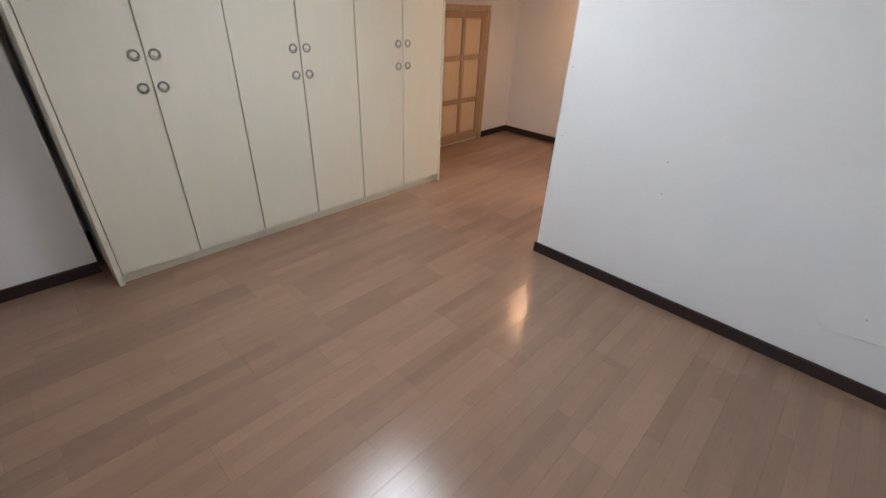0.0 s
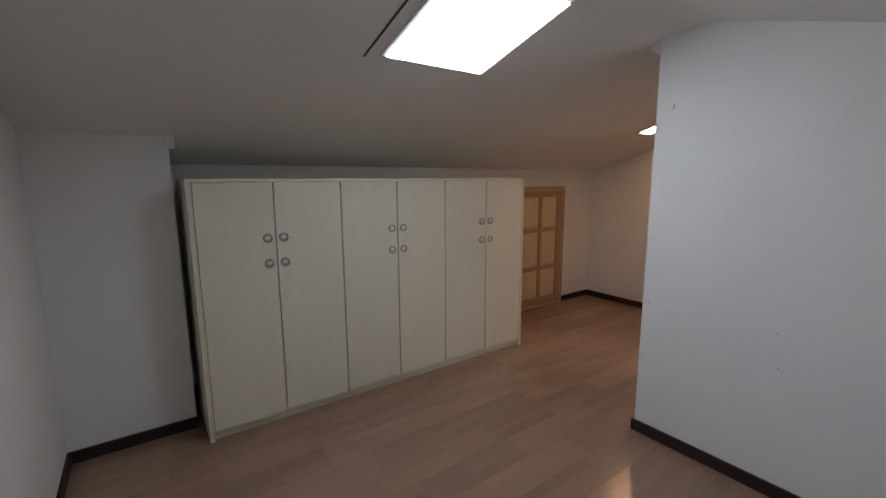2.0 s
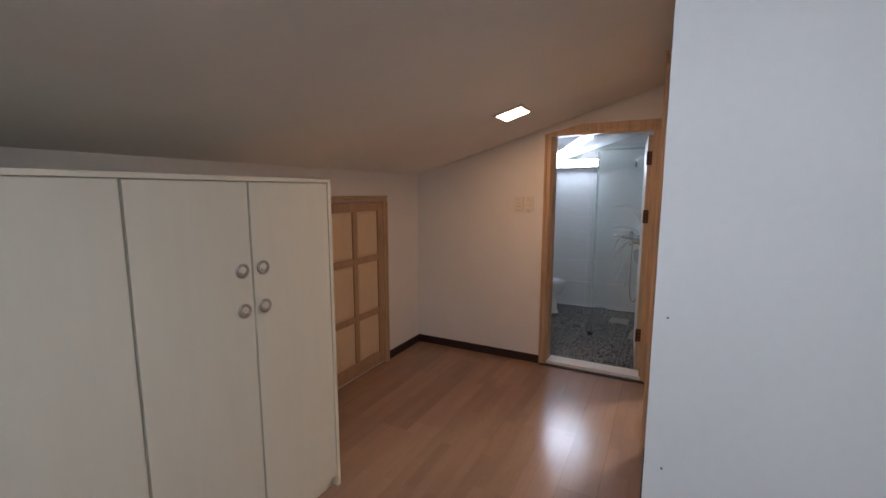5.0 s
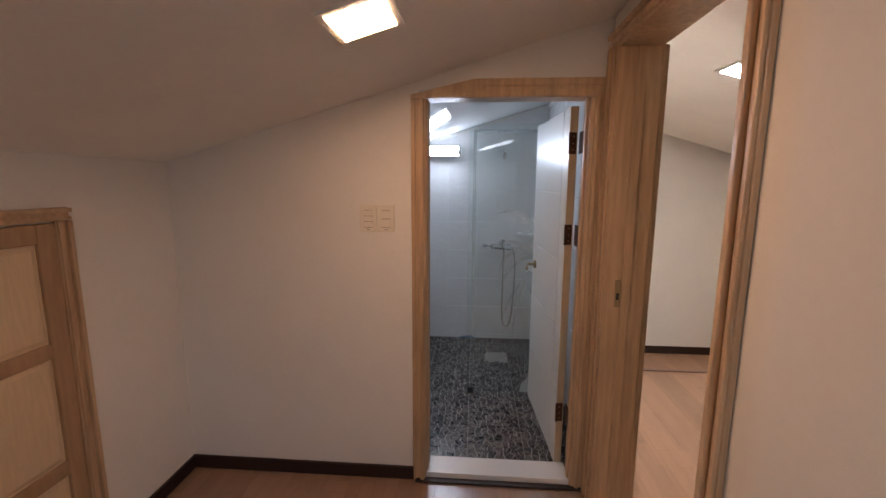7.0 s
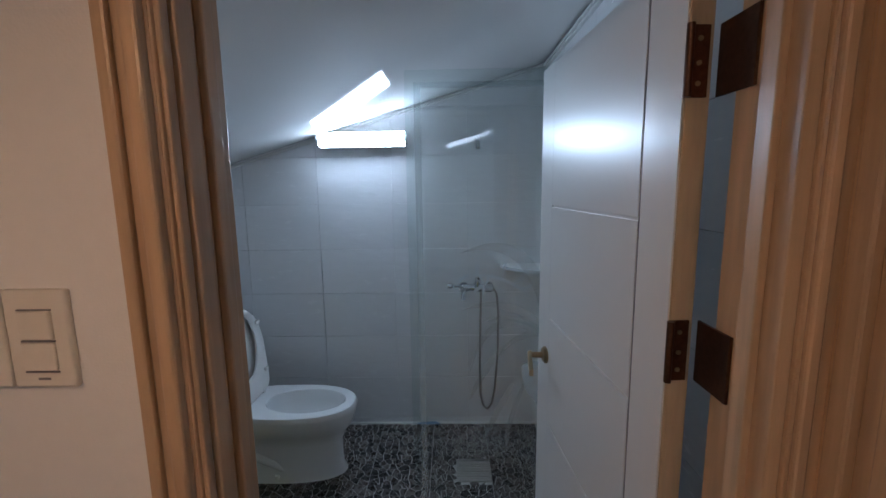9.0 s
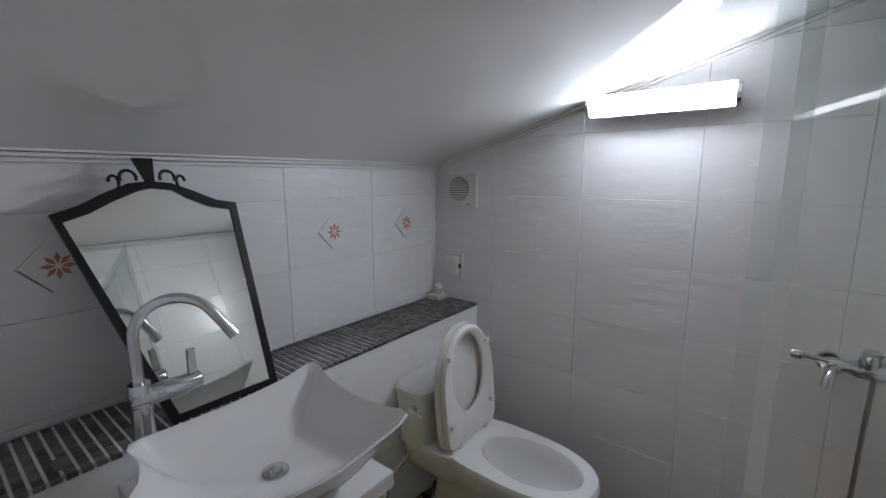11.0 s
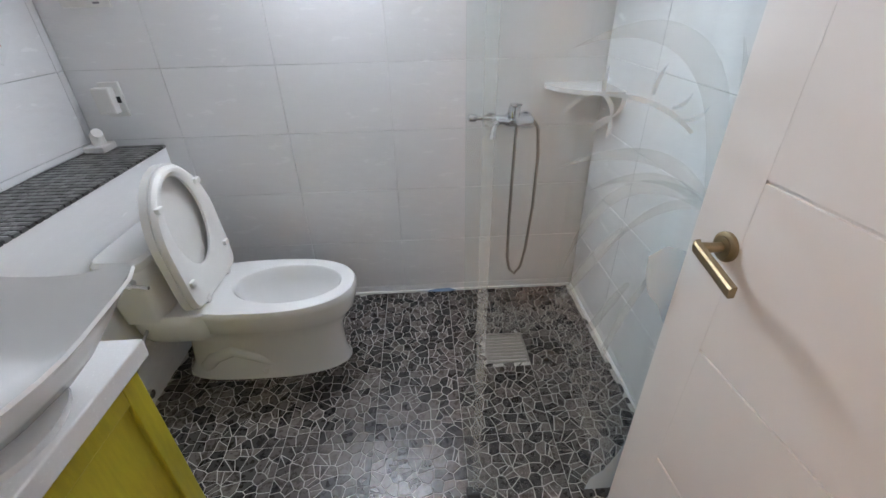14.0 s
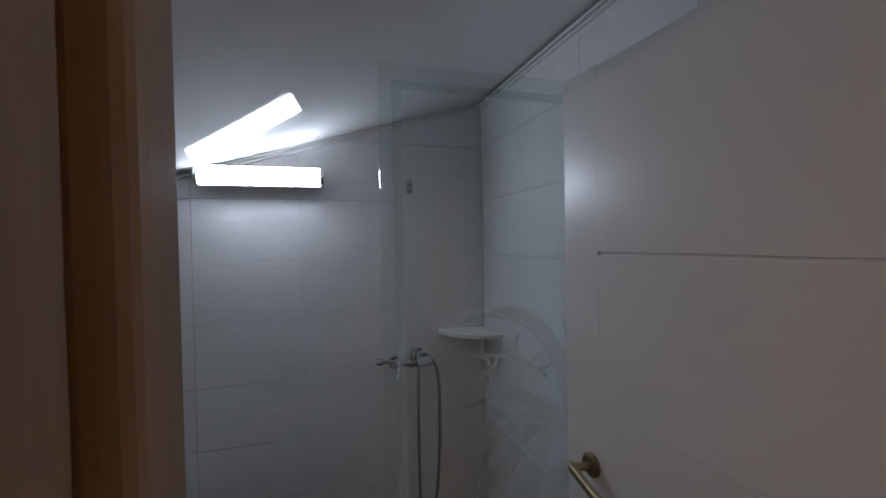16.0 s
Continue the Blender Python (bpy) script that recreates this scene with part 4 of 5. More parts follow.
sb = bmesh.new()
loft(sb, [[(x, y, z) for y, z in ring] for ring, x in ((egg(0.195, -0.006, 0.505), 0.0), (egg(0.195, -0.006, 0.505), 0.010), (egg(0.187, 0.0, 0.494), 0.021), (egg(0.174, 0.012, 0.482), 0.0215),
                                                     (inner_oval(0.128, 0.185), 0.016), (inner_oval(0.120, 0.176), 0.010), (inner_oval(0.120, 0.176), 0.0),
                                                     (egg(0.195, -0.006, 0.505), 0.0))], False)
bmesh.ops.transform(sb, matrix=LEAN, verts=sb.verts)
seat = part("seat", sb, PLASTIC, tl, "white raised toilet seat", True)
lb = loft(bmesh.new(), [[(x, y, z) for y, z in ring] for ring, x in ((egg(0.180, 0.008, 0.500), -0.038), (egg(0.201, -0.006, 0.513), -0.028), (egg(0.201, -0.006, 0.513), -0.001),
                                                                     (egg(0.196, 0.0, 0.507), -0.001), (egg(0.182, 0.010, 0.500), -0.026))])
bmesh.ops.transform(lb, matrix=LEAN, verts=lb.verts)
part("lid", lb, PLASTIC, tl, "white raised toilet lid", True)
for y, z in ((-0.138, 0.40), (0.138, 0.40), (-0.155, 0.11), (0.155, 0.11)):
    b = boxed((0.014, y - 0.016, z - 0.011), (0.034, y + 0.016, z + 0.011), 0.004)
    bmesh.ops.transform(b, matrix=LEAN, verts=b.verts)
    part("bumper", b, PLASTIC, seat)
part("hinge", sweep(bmesh.new(), [(-2.895, TY - 0.10, 0.438), (-2.895, TY + 0.10, 0.438)], 0.009, 10), PLASTIC, tl, "", True)
for y in (-0.10, 0.10):
    part("hinge_block", boxed((-2.912, TY + y - 0.014, 0.416), (-2.872, TY + y + 0.014, 0.448), 0.004), PLASTIC, tl)
part("floor_seal", loft(bmesh.new(), [oval(-2.745, 0.362, 0.131, 0.004), oval(-2.745, 0.358, 0.128, 0.012)]), SKIRT, tl)
part("bolt_cap", sweep(bmesh.new(), [(-2.74, TY - 0.118, 0.03), (-2.74, TY - 0.118, 0.048)], 0.012, 12), PLASTIC, tl)

av = thing("angle_valve", (-3.15, 6.17, 0.16), "chrome angle valve with a flexible supply hose", "valve")
part("stub", sweep(bmesh.new(), [(-3.176, 6.17, 0.16), (-3.10, 6.17, 0.16)], 0.011, 12), CHROME, av, "", True)
part("flange", sweep(bmesh.new(), [(-3.176, 6.17, 0.16), (-3.168, 6.17, 0.16)], 0.028, 18), CHROME, av, "", True)
part("knob", sweep(bmesh.new(), [(-3.10, 6.17, 0.16), (-3.075, 6.17, 0.16)], 0.017, 12), CHROME, av, "", True)
part("hose", sweep(bmesh.new(), [(-3.115, 6.17, 0.17), (-3.11, 6.175, 0.24), (-3.10, 6.22, 0.31), (-3.09, 6.30, 0.36), (-3.08, 6.34, 0.40)], 0.006, 8), STEEL, av, "", True)

# wall lamp: tube light with chrome caps
tu = thing("tube_light", (-2.31, NORTH, 1.86), "glowing white tube light with chrome end caps", "wall lamp")
part("bracket", boxed((-2.52, NORTH - 0.02, 1.835), (-2.10, NORTH, 1.885), 0.003), PLASTIC, tu)
half = [(math.cos(radians(a)), math.sin(radians(a))) for a in range(-64, 65, 8)]
part("diffuser", prism(bmesh.new(), [(-2.562, NORTH - 0.055 - 0.047 * c, 1.868 + 0.047 * s) for c, s in half], (0.51, 0, 0)), L_BATH, tu, "glowing frosted tube")
# box added behind the diffuser to keep its glow off wall and ceiling
part("housing", boxed((-2.562, NORTH - 0.0745, 1.8225), (-2.052, NORTH - 0.020, 1.9135), 0.004), PLASTIC, tu)
for x0, x1 in ((-2.578, -2.562), (-2.052, -2.036)):
    part("end_cap", sweep(bmesh.new(), [(x0, NORTH - 0.055, 1.868), (x1, NORTH - 0.055, 1.868)], 0.041, 24), CHROME, tu, "", True)

# ventilator, socket, box
vn = thing("wall_ventilator", (-3.27, NORTH, 1.51), "white square wall ventilator with a round grille", "ventilator")
part("plate", boxed((-3.355, NORTH - 0.016, 1.418), (-3.172, NORTH, 1.602), 0.004), PLASTIC, vn)
gr = part("grille", sweep(bmesh.new(), [(-3.285, NORTH - 0.016, 1.515), (-3.285, NORTH - 0.022, 1.515)], 0.064, 30), LINEGREY, vn, "grey round grille", True)
for k in range(9):
    z = 1.515 - 0.052 + k * 0.013
    w = math.sqrt(max(0.061 ** 2 - (z - 1.515) ** 2, 0))
    part("slat", boxed((-3.285 - w, NORTH - 0.027, z - 0.0035), (-3.285 + w, NORTH - 0.021, z + 0.0035)), PLASTIC, gr)
part("mark", boxed((-3.235, NORTH - 0.0172, 1.430), (-3.210, NORTH - 0.0158, 1.437)), LINEGREY, vn)
so = thing("socket", (-3.31, NORTH, 1.08), "white wall socket with a splash cover", "socket")
part("plate", boxed((-3.345, NORTH - 0.012, 1.012), (-3.262, NORTH, 1.152), 0.003), PLASTIC, so)
part("cover", boxed((-3.358, NORTH - 0.05, 1.03), (-3.285, NORTH - 0.012, 1.135), 0.006), PLASTIC, so)
# no opening is cut: a dark block gives the slot's shade
part("slot", boxed((-3.284, NORTH - 0.020, 1.07), (-3.272, NORTH - 0.011, 1.095)), RUBBER, so)
cp = thing("corner_pipe_stub", (-3.40, 6.89, 0.886), "capped white pipe stub on the ledge corner", "pipe stub")
part("base", boxed((-3.445, 6.84, 0.884), (-3.36, 6.935, 0.912), 0.006), PLASTIC, cp)
part("cap", sweep(bmesh.new(), [(-3.40, 6.89, 0.912), (-3.40, 6.89, 0.95), (-3.385, 6.88, 0.962)], 0.026, 14, [1, 1, 0.8]), PLASTIC, cp, "", True)
single("mosaic_offcut", boxed((-3.20, 5.17, 0.8835), (-3.255, 5.20, 0.889), 0.001), MOSAIC, (-3.23, 5.185, 0.884), "loose greenish mosaic piece on the ledge", "tile piece")

tb = prism(bmesh.new(), [(-2.03, 6.937, 0.010), (-1.97, 6.926, 0.011), (-1.90, 6.929, 0.010), (-1.865, 6.937, 0.010), (-1.90, 6.9375, 0.026), (-1.98, 6.9375, 0.022)], (0, -0.001, 0.003))
single("tape_scrap", tb, BLUE, (-1.95, 6.937, 0.01), "torn scrap of blue plastic tape on the sealant", "tape")

# shower: glass screen, mixer, hook, corner shelf, drain
GY = 5.79
gl = thing("shower_screen", (-1.57, GY, 0.004), "clear glass shower screen etched with grass leaves", "shower screen")
pn = part("pane", boxed((-1.935, GY - 0.004, 0.02), (BATH_E, GY + 0.004, 1.975), 0.001), GLASS, gl)
pn.visible_shadow = False
bd = bmesh.new()
box(bd, (-1.905, GY - 0.0062, 0.05), (-1.882, GY - 0.0048, 1.935))
box(bd, (-1.882, GY - 0.0062, 1.915), (BATH_E - 0.01, GY - 0.0048, 1.935))
part("etched_border", bd, ETCHDENSE, gl)
for x, z in ((-1.90, 0.02), (-1.30, 0.02)):
    part("clamp", boxed((x - 0.022, GY - 0.014, 0.003), (x + 0.022, GY + 0.014, 0.05), 0.003), RUBBER, gl, "dark glass clamp")


def blade(root, ctrl, tip, wide):
    """A tapering etched leaf along a bent line on the pane."""
    b = bmesh.new()
    left, right = [], []
    for i in range(15):
        u = i / 14
        p = [(1 - u) ** 2 * r + 2 * u * (1 - u) * c + u * u * t for r, c, t in zip(root, ctrl, tip)]
        d = [2 * (1 - u) * (c - r) + 2 * u * (t - c) for r, c, t in zip(root, ctrl, tip)]
        ln = math.hypot(*d) or 1
        w = wide * (0.35 + 0.65 * math.sin(math.pi * min(0.15 + u * 0.85, 1))) * (1 - u ** 6)
        left.append((p[0] - d[1] / ln * w, GY - 0.0060, p[1] + d[0] / ln * w))
        right.append((p[0] + d[1] / ln * w, GY - 0.0060, p[1] - d[0] / ln * w))
    va, vb = [b.verts.new(q) for q in left], [b.verts.new(q) for q in right]
    for i in range(14):
        b.faces.new((va[i], va[i + 1], vb[i + 1], vb[i]))
    return b


ROOT = (-1.43, 1.04)
for ctrl, tip_, w in (((-1.47, 1.47), (-1.76, 1.35), 0.024), ((-1.55, 1.22), (-1.76, 1.14), 0.015), ((-1.66, 1.20), (-1.72, 0.90), 0.015), ((-1.40, 1.22), (-1.47, 1.37), 0.013),
                      ((-1.54, 1.09), (-1.63, 0.95), 0.012), ((-1.56, 1.16), (-1.69, 1.09), 0.011), ((-1.37, 1.20), (-1.30, 1.42), 0.015), ((-1.36, 1.10), (-1.24, 1.20), 0.015)):
    part("etched_leaf", blade(ROOT, ctrl, tip_, w), ETCH, gl)
for r, c, t, w in (((-1.60, 1.00), (-1.67, 0.92), (-1.73, 0.78), 0.014), ((-1.56, 0.86), (-1.63, 0.74), (-1.69, 0.58), 0.012), 
                   ((-1.50, 0.90), (-1.60, 0.70), (-1.60, 0.42), 0.010), ((-1.42, 0.40), (-1.43, 0.47), (-1.40, 0.56), 0.008)):
    part("etched_leaf", blade(r, c, t, w), ETCH, gl)
for r, c, t, w in (((-1.51, 1.20), (-1.60, 1.285), (-1.73, 1.272), 0.005), ((-1.727, 1.275), (-1.75, 1.26), (-1.768, 1.235), 0.004), ((-1.690, 1.276), (-1.695, 1.30), (-1.688, 1.325), 0.004),
                   ((-1.690, 1.274), (-1.665, 1.255), (-1.672, 1.232), 0.004), ((-1.655, 1.278), (-1.645, 1.25), (-1.672, 1.232), 0.004), ((-1.672, 1.234), (-1.69, 1.225), (-1.712, 1.205), 0.007),
                   ((-1.672, 1.234), (-1.665, 1.215), (-1.674, 1.196), 0.004), ((-1.560, 1.247), (-1.535, 1.25), (-1.528, 1.275), 0.004), ((-1.535, 1.225), (-1.50, 1.22), (-1.49, 1.25), 0.004),
                   ((-1.60, 1.272), (-1.60, 1.30), (-1.585, 1.325), 0.004)):
    part("etched_twig", blade(r, c, t, w), ETCHWHITE, gl)
for rock in (((-1.53, 0.93), (-1.495, 0.955), (-1.45, 0.94), (-1.40, 0.90), (-1.37, 0.80), (-1.40, 0.70), (-1.45, 0.735), (-1.475, 0.79), (-1.51, 0.83), (-1.525, 0.88)),
             ((-1.535, 0.03), (-1.525, 0.09), (-1.49, 0.13), (-1.46, 0.21), (-1.44, 0.30), (-1.40, 0.34), (-1.37, 0.41), (-1.30, 0.45), (-1.225, 0.44), (-1.225, 0.03))):
    part("etched_rock", prism(bmesh.new(), [(x, GY - 0.0078, z) for x, z in rock], (0, 0.0008, 0)), ETCHROCK, gl)

mx = thing("shower_mixer", (-1.63, NORTH, 0.95), "chrome wall shower mixer with a hanging hose", "shower mixer")
part("body", sweep(bmesh.new(), [(-1.712, 6.875, 0.962), (-1.700, 6.875, 0.962), (-1.655, 6.875, 0.960), (-1.645, 6.875, 0.960), (-1.585, 6.875, 0.960), (-1.575, 6.875, 0.960), (-1.540, 6.875, 0.960),
                                 (-1.530, 6.875, 0.960)], 0.030, 20, [0.6, 0.72, 0.72, 1.0, 1.0, 0.78, 0.78, 0.6]), CHROME, mx, "", True)
for x in (-1.705, -1.548):
    part("union", sweep(bmesh.new(), [(x, NORTH, 0.945), (x, NORTH - 0.014, 0.945), (x, NORTH - 0.016, 0.945), (x, 6.905, 0.948), (x, 6.904, 0.948), (x, 6.880, 0.955)], 0.036, 20,
                        [1, 0.9, 0.5, 0.5, 0.72, 0.72]), CHROME, mx, "", True)
part("spout", sweep(bmesh.new(), [(-1.690, 6.865, 0.950), (-1.705, 6.835, 0.945), (-1.712, 6.815, 0.925), (-1.714, 6.812, 0.898)], 0.015, 14, [1.1, 1, 1, 1.1]), CHROME, mx, "", True)
part("diverter", sweep(bmesh.new(), [(-1.712, 6.875, 0.968), (-1.775, 6.875, 0.972), (-1.780, 6.875, 0.972), (-1.805, 6.875, 0.974), (-1.812, 6.875, 0.974)], 0.018, 16, [0.5, 0.5, 1, 1, 0.7]), CHROME, mx, "", True)
part("cartridge", sweep(bmesh.new(), [(-1.615, 6.872, 0.975), (-1.615, 6.868, 1.000), (-1.615, 6.866, 1.020), (-1.615, 6.865, 1.028)], 0.027, 20, [1, 1, 0.9, 0.6]), CHROME, mx, "", True)
part("lever", loft(bmesh.new(), [[(-1.615 + dx * w, y, z + dz) for dx, dz in ((-1, -0.005), (1, -0.005), (1, 0.005), (-1, 0.005))] for y, z, w in ((6.885, 1.026, 0.016), (6.84, 1.030, 0.017), (6.775, 1.044, 0.012))]),
     CHROME, mx)
hose_pts = [(-1.600, 6.868, 0.93), (-1.604, 6.866, 0.75), (-1.607, 6.862, 0.45), (-1.604, 6.862, 0.26), (-1.588, 6.864, 0.185), (-1.560, 6.866, 0.155), (-1.530, 6.868, 0.195),
            (-1.512, 6.868, 0.30), (-1.494, 6.868, 0.55), (-1.492, 6.868, 0.80), (-1.503, 6.872, 0.92), (-1.525, 6.878, 0.955)]
part("hose", sweep(bmesh.new(), hose_pts, 0.0075, 10), STEEL, mx, "flexible steel shower hose", True)
hk = thing("shower_hook", (-1.615, NORTH, 1.84), "chrome shower head holder", "shower holder")
part("holder", boxed((-1.632, NORTH - 0.030, 1.805), (-1.598, NORTH, 1.878), 0.005), CHROME, hk)
part("clip", boxed((-1.628, NORTH - 0.050, 1.845), (-1.602, NORTH - 0.028, 1.872), 0.004), CHROME, hk)
sh = [(BATH_E, NORTH, 1.078)] + [(x, y, 1.078) for x, y in ((-1.47, NORTH), (-1.475, 6.915), (-1.44, 6.83), (-1.37, 6.76), (-1.29, 6.715), (-1.225, 6.70), (BATH_E, 6.715))]
single("corner_shelf", prism(bmesh.new(), sh, (0, 0, 0.018)), STONETOP, (BATH_E - 0.1, NORTH - 0.1, 1.078), "white marble quarter-round corner shelf", "shelf")
dr = thing("floor_drain", (-1.67, 6.47, 0.006), "square steel grid floor drain", "floor drain")
part("frame", box(box(box(boxed((-1.765, 6.375, 0.003), (-1.755, 6.565, 0.011)), (-1.585, 6.375, 0.003), (-1.575, 6.565, 0.011)), (-1.755, 6.375, 0.003), (-1.585, 6.385, 0.011)),
                  (-1.755, 6.555, 0.003), (-1.585, 6.565, 0.011)), STEEL, dr)
part("tray", boxed((-1.755, 6.385, 0.003), (-1.585, 6.555, 0.005)), LINEGREY, dr)
for k in range(8):
    y = 6.398 + k * 0.0205
    part("bar", boxed((-1.755, y, 0.005), (-1.585, y + 0.011, 0.0095)), STEEL, dr)

# ---- pieces: floorboards, wall tiles, mosaic, stone floor ----


def piece(name, me, parent, at):
    ob = new(name, me)
    ob.parent = parent
    ob.location = Vector(at) - ORIGIN[parent.name]
    return ob


def board_field(parent, x0, x1, y0, y1, seed, hole=None):
    rnd = random.Random(seed)
    w, l = 0.194, 1.21
    cache = {}
    n = int(math.ceil((x1 - x0) / w))
    for i in range(n):
        xa, xb = x0 + i * w, min(x0 + (i + 1) * w, x1)
        y = y0 - rnd.random() * l
        while y < y1:
            ya, yb = max(y, y0), min(y + l, y1)
            y += l
            if yb - ya < 0.03 or (hole and hole(xa, xb, ya, yb)):
                continue
            key = (round(xb - xa, 3), round(yb - ya, 3))
            if key not in cache:
                b = boxed((-key[0] / 2 + 0.0002, -key[1] / 2 + 0.0002, -0.010), (key[0] / 2 - 0.0002, key[1] / 2 - 0.0002, 0.0))
                te = [e for e in b.edges if all(v.co.z > -0.001 for v in e.verts)]
                bmesh.ops.bevel(b, geom=te, offset=0.0004, segments=1, affect="EDGES")
                cache[key] = finish("floorboard", b, PLANK)
            piece("floorboard", cache[key], parent, ((xa + xb) / 2, (ya + yb) / 2, 0))


fl_a = bpy.data.objects["floor_subfloor"]
board_field(fl_a, -3.43, 1.7, -0.51, 2.35, 3)
board_field(fl_a, -3.43, -1.20, 2.35, 4.83, 4)
board_field(bpy.data.objects["floor_hall_base"], -1.20, 0.80, 2.52, 6.30, 5, lambda xa, xb, ya, yb: xb < -1.10 and yb > 4.9)


def tile_wall(parent, plane, at, u0, u1, v0, v1, uj, vj, roofed=None, skip=None):
    """Tiles on a wall; plane 'x' or 'y', joints from uj and vj on."""
    W, Ht, g = 0.4655, 0.287, 0.0008
    cache = {}
    us = [uj + k * W for k in range(-12, 12)]
    vs = [vj + k * Ht for k in range(-12, 12)]
    for ua in us:
        for va in vs:
            a, b, c, d = max(ua, u0) + g, min(ua + W, u1) - g, max(va, v0) + g, min(va + Ht, v1) - g
            if b - a < 0.01 or d - c < 0.01 or (skip and skip(a, b, c, d)):
                continue
            poly = [(a, c), (b, c), (b, d), (a, d)]
            if roofed:
                (pu, pv), slope = roofed
                poly = clip(poly, (pu, pv), (-slope, 1.0))
            if len(poly) < 3:
                continue
            o = (poly[0][0], poly[0][1])
            key = tuple((round(p[0] - o[0], 4), round(p[1] - o[1], 4)) for p in poly)
            if key not in cache:
                bm = bmesh.new()
                inset = []
                cu, cv = sum(p[0] for p in key) / len(key), sum(p[1] for p in key) / len(key)
                for p in key:
                    inset.append((p[0] - math.copysign(0.0012, p[0] - cu), p[1] - math.copysign(0.0012, p[1] - cv)))

                def place(p, dep):
                    return (dep, p[0], p[1]) if plane == "x" else (p[0], dep, p[1])
                s = 1 if at[1] > 0 else -1
                loft(bm, [[place(p, -s * 0.008) for p in key], [place(p, -s * 0.0010) for p in key], [place(p, 0.0) for p in inset]])
                cache[key] = finish("tile", bm, TILE)
            loc = (at[0], o[0], o[1]) if plane == "x" else (o[0], at[0], o[1])
            piece("tile", cache[key], parent, loc)


tile_wall(bpy.data.objects["wall_bath_north"], "y", (NORTH, -1), BATH_W, BATH_E, 0.003, 2.35, -2.612, 1.485, ((BATH_W, roof(BATH_W) - 0.03), RISE))
tile_wall(bpy.data.objects["wall_bath_west"], "x", (BATH_W, 1), BATH_Y, NORTH, 0.885, 1.65, 5.05, 1.485)
tile_wall(bpy.data.objects["wall_bath_east"], "x", (BATH_E, -1), BATH_Y, NORTH, 0.003, 2.30, 6.52, 1.485)
tile_wall(bpy.data.objects["wall_lobby_north"], "y", (BATH_Y, 1), BATH_W, BATH_E, 0.003, 2.35, -2.612, 1.485, ((BATH_W, roof(BATH_W) - 0.03), RISE),
          lambda a, b, c, d: b > -2.16 and a < -1.31)
part("front_panel", boxed((-3.178, BATH_Y, 0.003), (-3.168, NORTH, 0.8715), 0.001), TILE, lg, "plain white ledge front")

# printed flower tiles
for fy in (5.275, 6.215, 6.69):
    ft = single("flower_tile_print", prism(bmesh.new(), [(BATH_W + 0.0012, fy, 1.25), (BATH_W + 0.0012, fy + 0.085, 1.337), (BATH_W + 0.0012, fy, 1.424), (BATH_W + 0.0012, fy - 0.085, 1.337)], (0.0012, 0, 0)),
                TILE, (BATH_W, fy, 1.337), "diamond wall tile print with an orange flower", "tile print", "flower tiles")
    for a in range(8):
        t = a * math.tau / 8
        c, s = math.cos(t), math.sin(t)
        b = prism(bmesh.new(), [(BATH_W + 0.0026, fy + r * c - q * s, 1.337 + r * s + q * c) for r, q in ((0.006, 0), (0.022, 0.007), (0.040, 0), (0.022, -0.007))], (0.0008, 0, 0))
        part("petal", b, PETAL, ft)
    for e0, e1, m, w in (((-0.088, 0.0), (-0.022, -0.072), LINEGREY, 0.006), ((-0.088, 0.0), (-0.022, 0.072), STEEL, 0.0016)):
        b = prism(bmesh.new(), [(BATH_W + 0.0026, fy + e0[0], 1.337 + e0[1]), (BATH_W + 0.0026, fy + e1[0], 1.337 + e1[1]), (BATH_W + 0.0026, fy + e1[0] + w, 1.337 + e1[1]),
                                (BATH_W + 0.0026, fy + e0[0] + w * 1.4, 1.337 + e0[1])], (0.0008, 0, 0))
        part("edge_line", b, m, ft)

# ledge mosaic
P = 0.029
mm = boxed((-0.0136, -0.0108, -0.004), (0.0136, 0.0108, 0.003))
bmesh.ops.bevel(mm, geom=[e for e in mm.edges if all(v.co.z > 0 for v in e.verts)], offset=0.0018, segments=1, affect="EDGES")
mosaic_me = finish("mosaic_tile", mm, MOSAIC)
rest = bmesh.new()
count = 0
for j in range(int((NORTH - BATH_Y) / P)):
    for i in range(10):
        x, y = BATH_W + 0.0145 + i * P, BATH_Y + 0.016 + j * P
        if count < 300 and i >= 3 and y < 6.6:
            piece("mosaic_tile", mosaic_me, lg, (x, y, 0.881))
            count += 1
        else:
            box(rest, (x - 0.0136, y - 0.0108, 0.876), (x + 0.0136, y + 0.0108, 0.884))
for j in range(int((NORTH - BATH_Y) / P)):
    y = BATH_Y + 0.016 + j * P
    box(rest, (-3.172, y - 0.0108, 0.872), (-3.163, y + 0.0108, 0.883))
ob = part("mosaic_rest", rest, MOSAIC, lg, "small dark mosaic tiles of the ledge")
tagged(ob, kind="stuff")

# stone mosaic floor: sheets of broken stone with pale joints
rnd = random.Random(11)
SHEET, NS = 0.335, 8


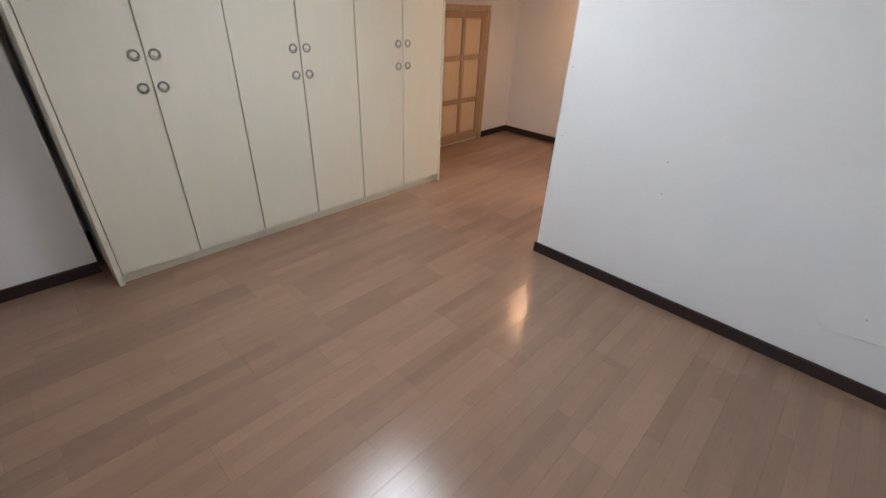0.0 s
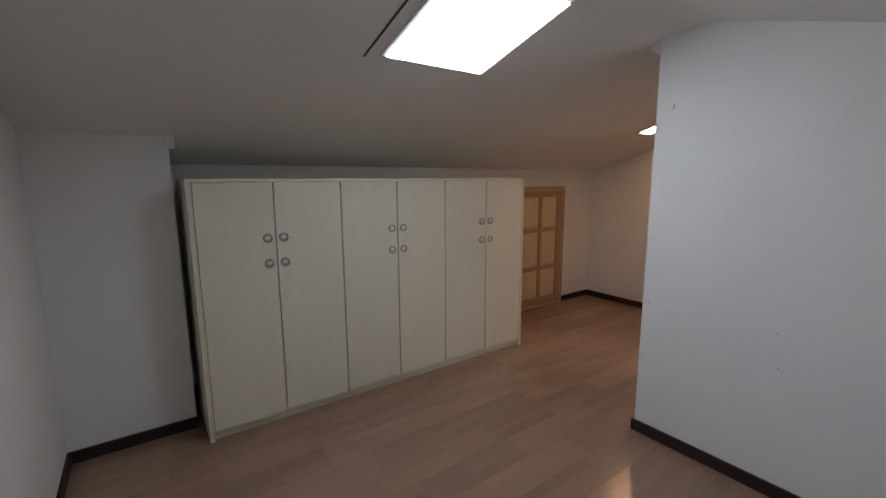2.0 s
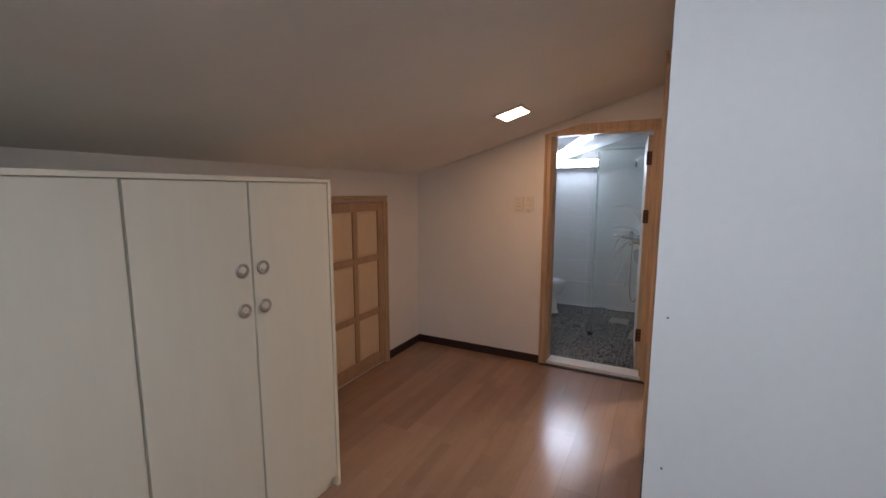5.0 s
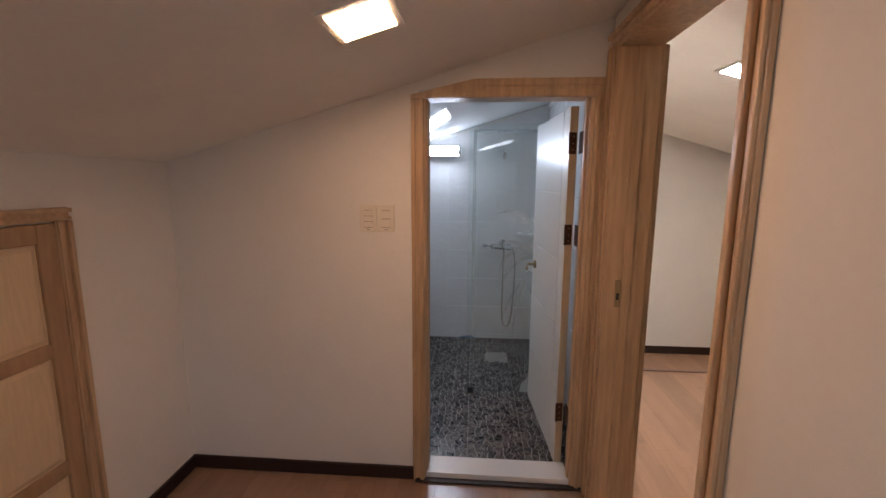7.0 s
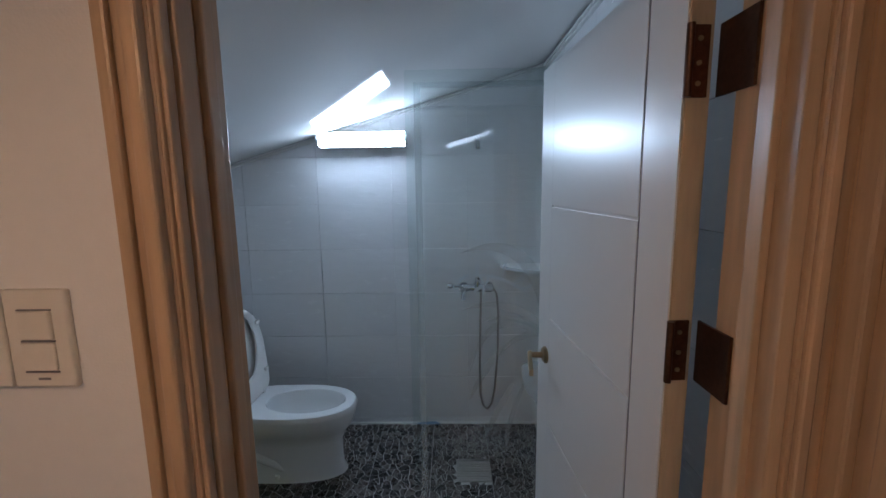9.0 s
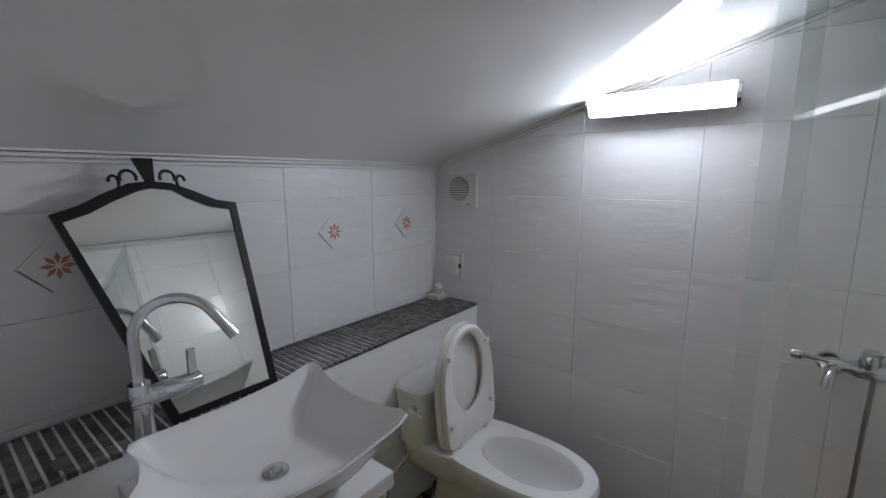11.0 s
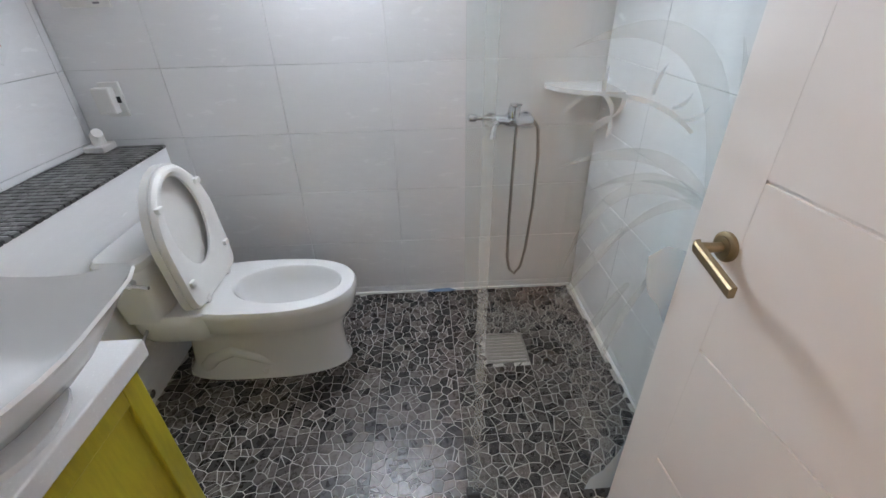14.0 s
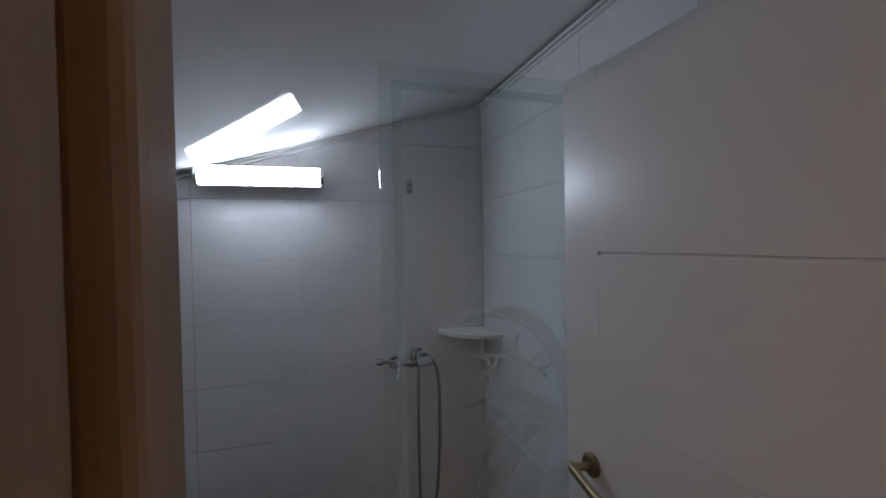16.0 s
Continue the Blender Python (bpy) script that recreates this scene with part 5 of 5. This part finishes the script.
def sheet(seed):
    """Outlines of the stones of one sheet, by cutting round jittered seeds."""
    r = random.Random(seed)
    step = SHEET / NS
    pts = {(i, j): ((i + 0.5 + r.uniform(-0.46, 0.46)) * step, (j + 0.5 + r.uniform(-0.46, 0.46)) * step) for i in range(NS) for j in range(NS)}
    out = []
    for (i, j), p in pts.items():
        poly = [(0.001, 0.001), (SHEET - 0.001, 0.001), (SHEET - 0.001, SHEET - 0.001), (0.001, SHEET - 0.001)]
        for di in range(-2, 3):
            for dj in range(-2, 3):
                q = pts.get((i + di, j + dj))
                if q is None or q == p:
                    continue
                n = (q[0] - p[0], q[1] - p[1])
                ln = math.hypot(*n)
                n = (n[0] / ln, n[1] / ln)
                m = ((p[0] + q[0]) / 2 - n[0] * 0.0016, (p[1] + q[1]) / 2 - n[1] * 0.0016)
                poly = clip(poly, m, n)
        if len(poly) < 3:
            continue
        if r.random() < 0.4:
            a = r.uniform(0, math.pi)
            cut = (math.cos(a), math.sin(a))
            halves = [clip(poly, (p[0] - k * cut[0] * 0.0014, p[1] - k * cut[1] * 0.0014), (k * cut[0], k * cut[1])) for k in (1, -1)]
        else:
            halves = [poly]
        out += [h for h in halves if len(h) >= 3]
    return out


SHEETS = [sheet(s) for s in range(4)]
stone_me = []
for polys in SHEETS:
    row = []
    for poly in polys:
        cx, cy = sum(p[0] for p in poly) / len(poly), sum(p[1] for p in poly) / len(poly)
        b = loft(bmesh.new(), [[(x - cx, y - cy, -0.004) for x, y in poly], [(x - cx, y - cy, 0.0035) for x, y in poly],
                               [((x - cx) * 0.94, (y - cy) * 0.94, 0.0052) for x, y in poly]])
        row.append((cx, cy, poly, finish("stone", b, PEBBLE)))
    stone_me.append(row)
fb_ob = bpy.data.objects["floor_bathroom"]
rest_v, rest_f, near = [], [], 0
for si in range(-1, 8):
    for sj in range(-1, 8):
        ox, oy = -1.575 - SHEET * 5 + si * SHEET, 6.355 - SHEET * 5 + sj * SHEET
        row = stone_me[rnd.randrange(4)]
        for cx, cy, poly, me in row:
            x, y = ox + cx, oy + cy
            if not (BATH_W + 0.29 < x < BATH_E - 0.014 and BATH_Y - 0.02 < y < NORTH - 0.014):
                continue
            shape = [(ox + px, oy + py) for px, py in poly]
            if -1.766 < x < -1.574 and 6.374 < y < 6.566:
                continue
            whole = True
            for p, n in (((BATH_W, NORTH - 0.013), (0, 1)), ((BATH_E - 0.013, BATH_Y), (1, 0))):
                if any((q[0] - p[0]) * n[0] + (q[1] - p[1]) * n[1] > 0 for q in shape):
                    shape, whole = clip(shape, p, n), False
            if any(-1.766 < q[0] < -1.574 and 6.374 < q[1] < 6.566 for q in shape):
                over = {(1, 0): -1.766 - x, (-1, 0): x + 1.574, (0, 1): 6.374 - y, (0, -1): y - 6.566}
                n = max(over, key=over.get)
                shape, whole = clip(shape, {(1, 0): (-1.767, 0), (-1, 0): (-1.573, 0), (0, 1): (0, 6.373), (0, -1): (0, 6.567)}[n], n), False
            if len(shape) < 3:
                continue
            if whole and -2.30 < x < -1.75 and 5.75 < y < 6.45 and near < 300:
                piece("stone", me, fb_ob, (x, y, 0.003))
                near += 1
            else:
                k0, n = len(rest_v), len(shape)
                mxy = [sum(q[a] for q in shape) / n for a in (0, 1)]
                for s, z in ((1, 0.0), (1, 0.0065), (0.94, 0.0082)):
                    rest_v += [(mxy[0] + (px - mxy[0]) * s, mxy[1] + (py - mxy[1]) * s, z) for px, py in shape]
                rest_f += [(k0 + a + r * n, k0 + (a + 1) % n + r * n, k0 + (a + 1) % n + (r + 1) * n, k0 + a + (r + 1) * n) for r in range(2) for a in range(n)]
                rest_f.append(tuple(k0 + 2 * n + a for a in range(n)))
me = bpy.data.meshes.new("stone_rest")
me.from_pydata(rest_v, [], rest_f)
me.materials.append(PEBBLE)
ob = new("stone_rest", me)
ob.parent = fb_ob
tagged(ob, "dark broken stone mosaic pieces", kind="stuff")
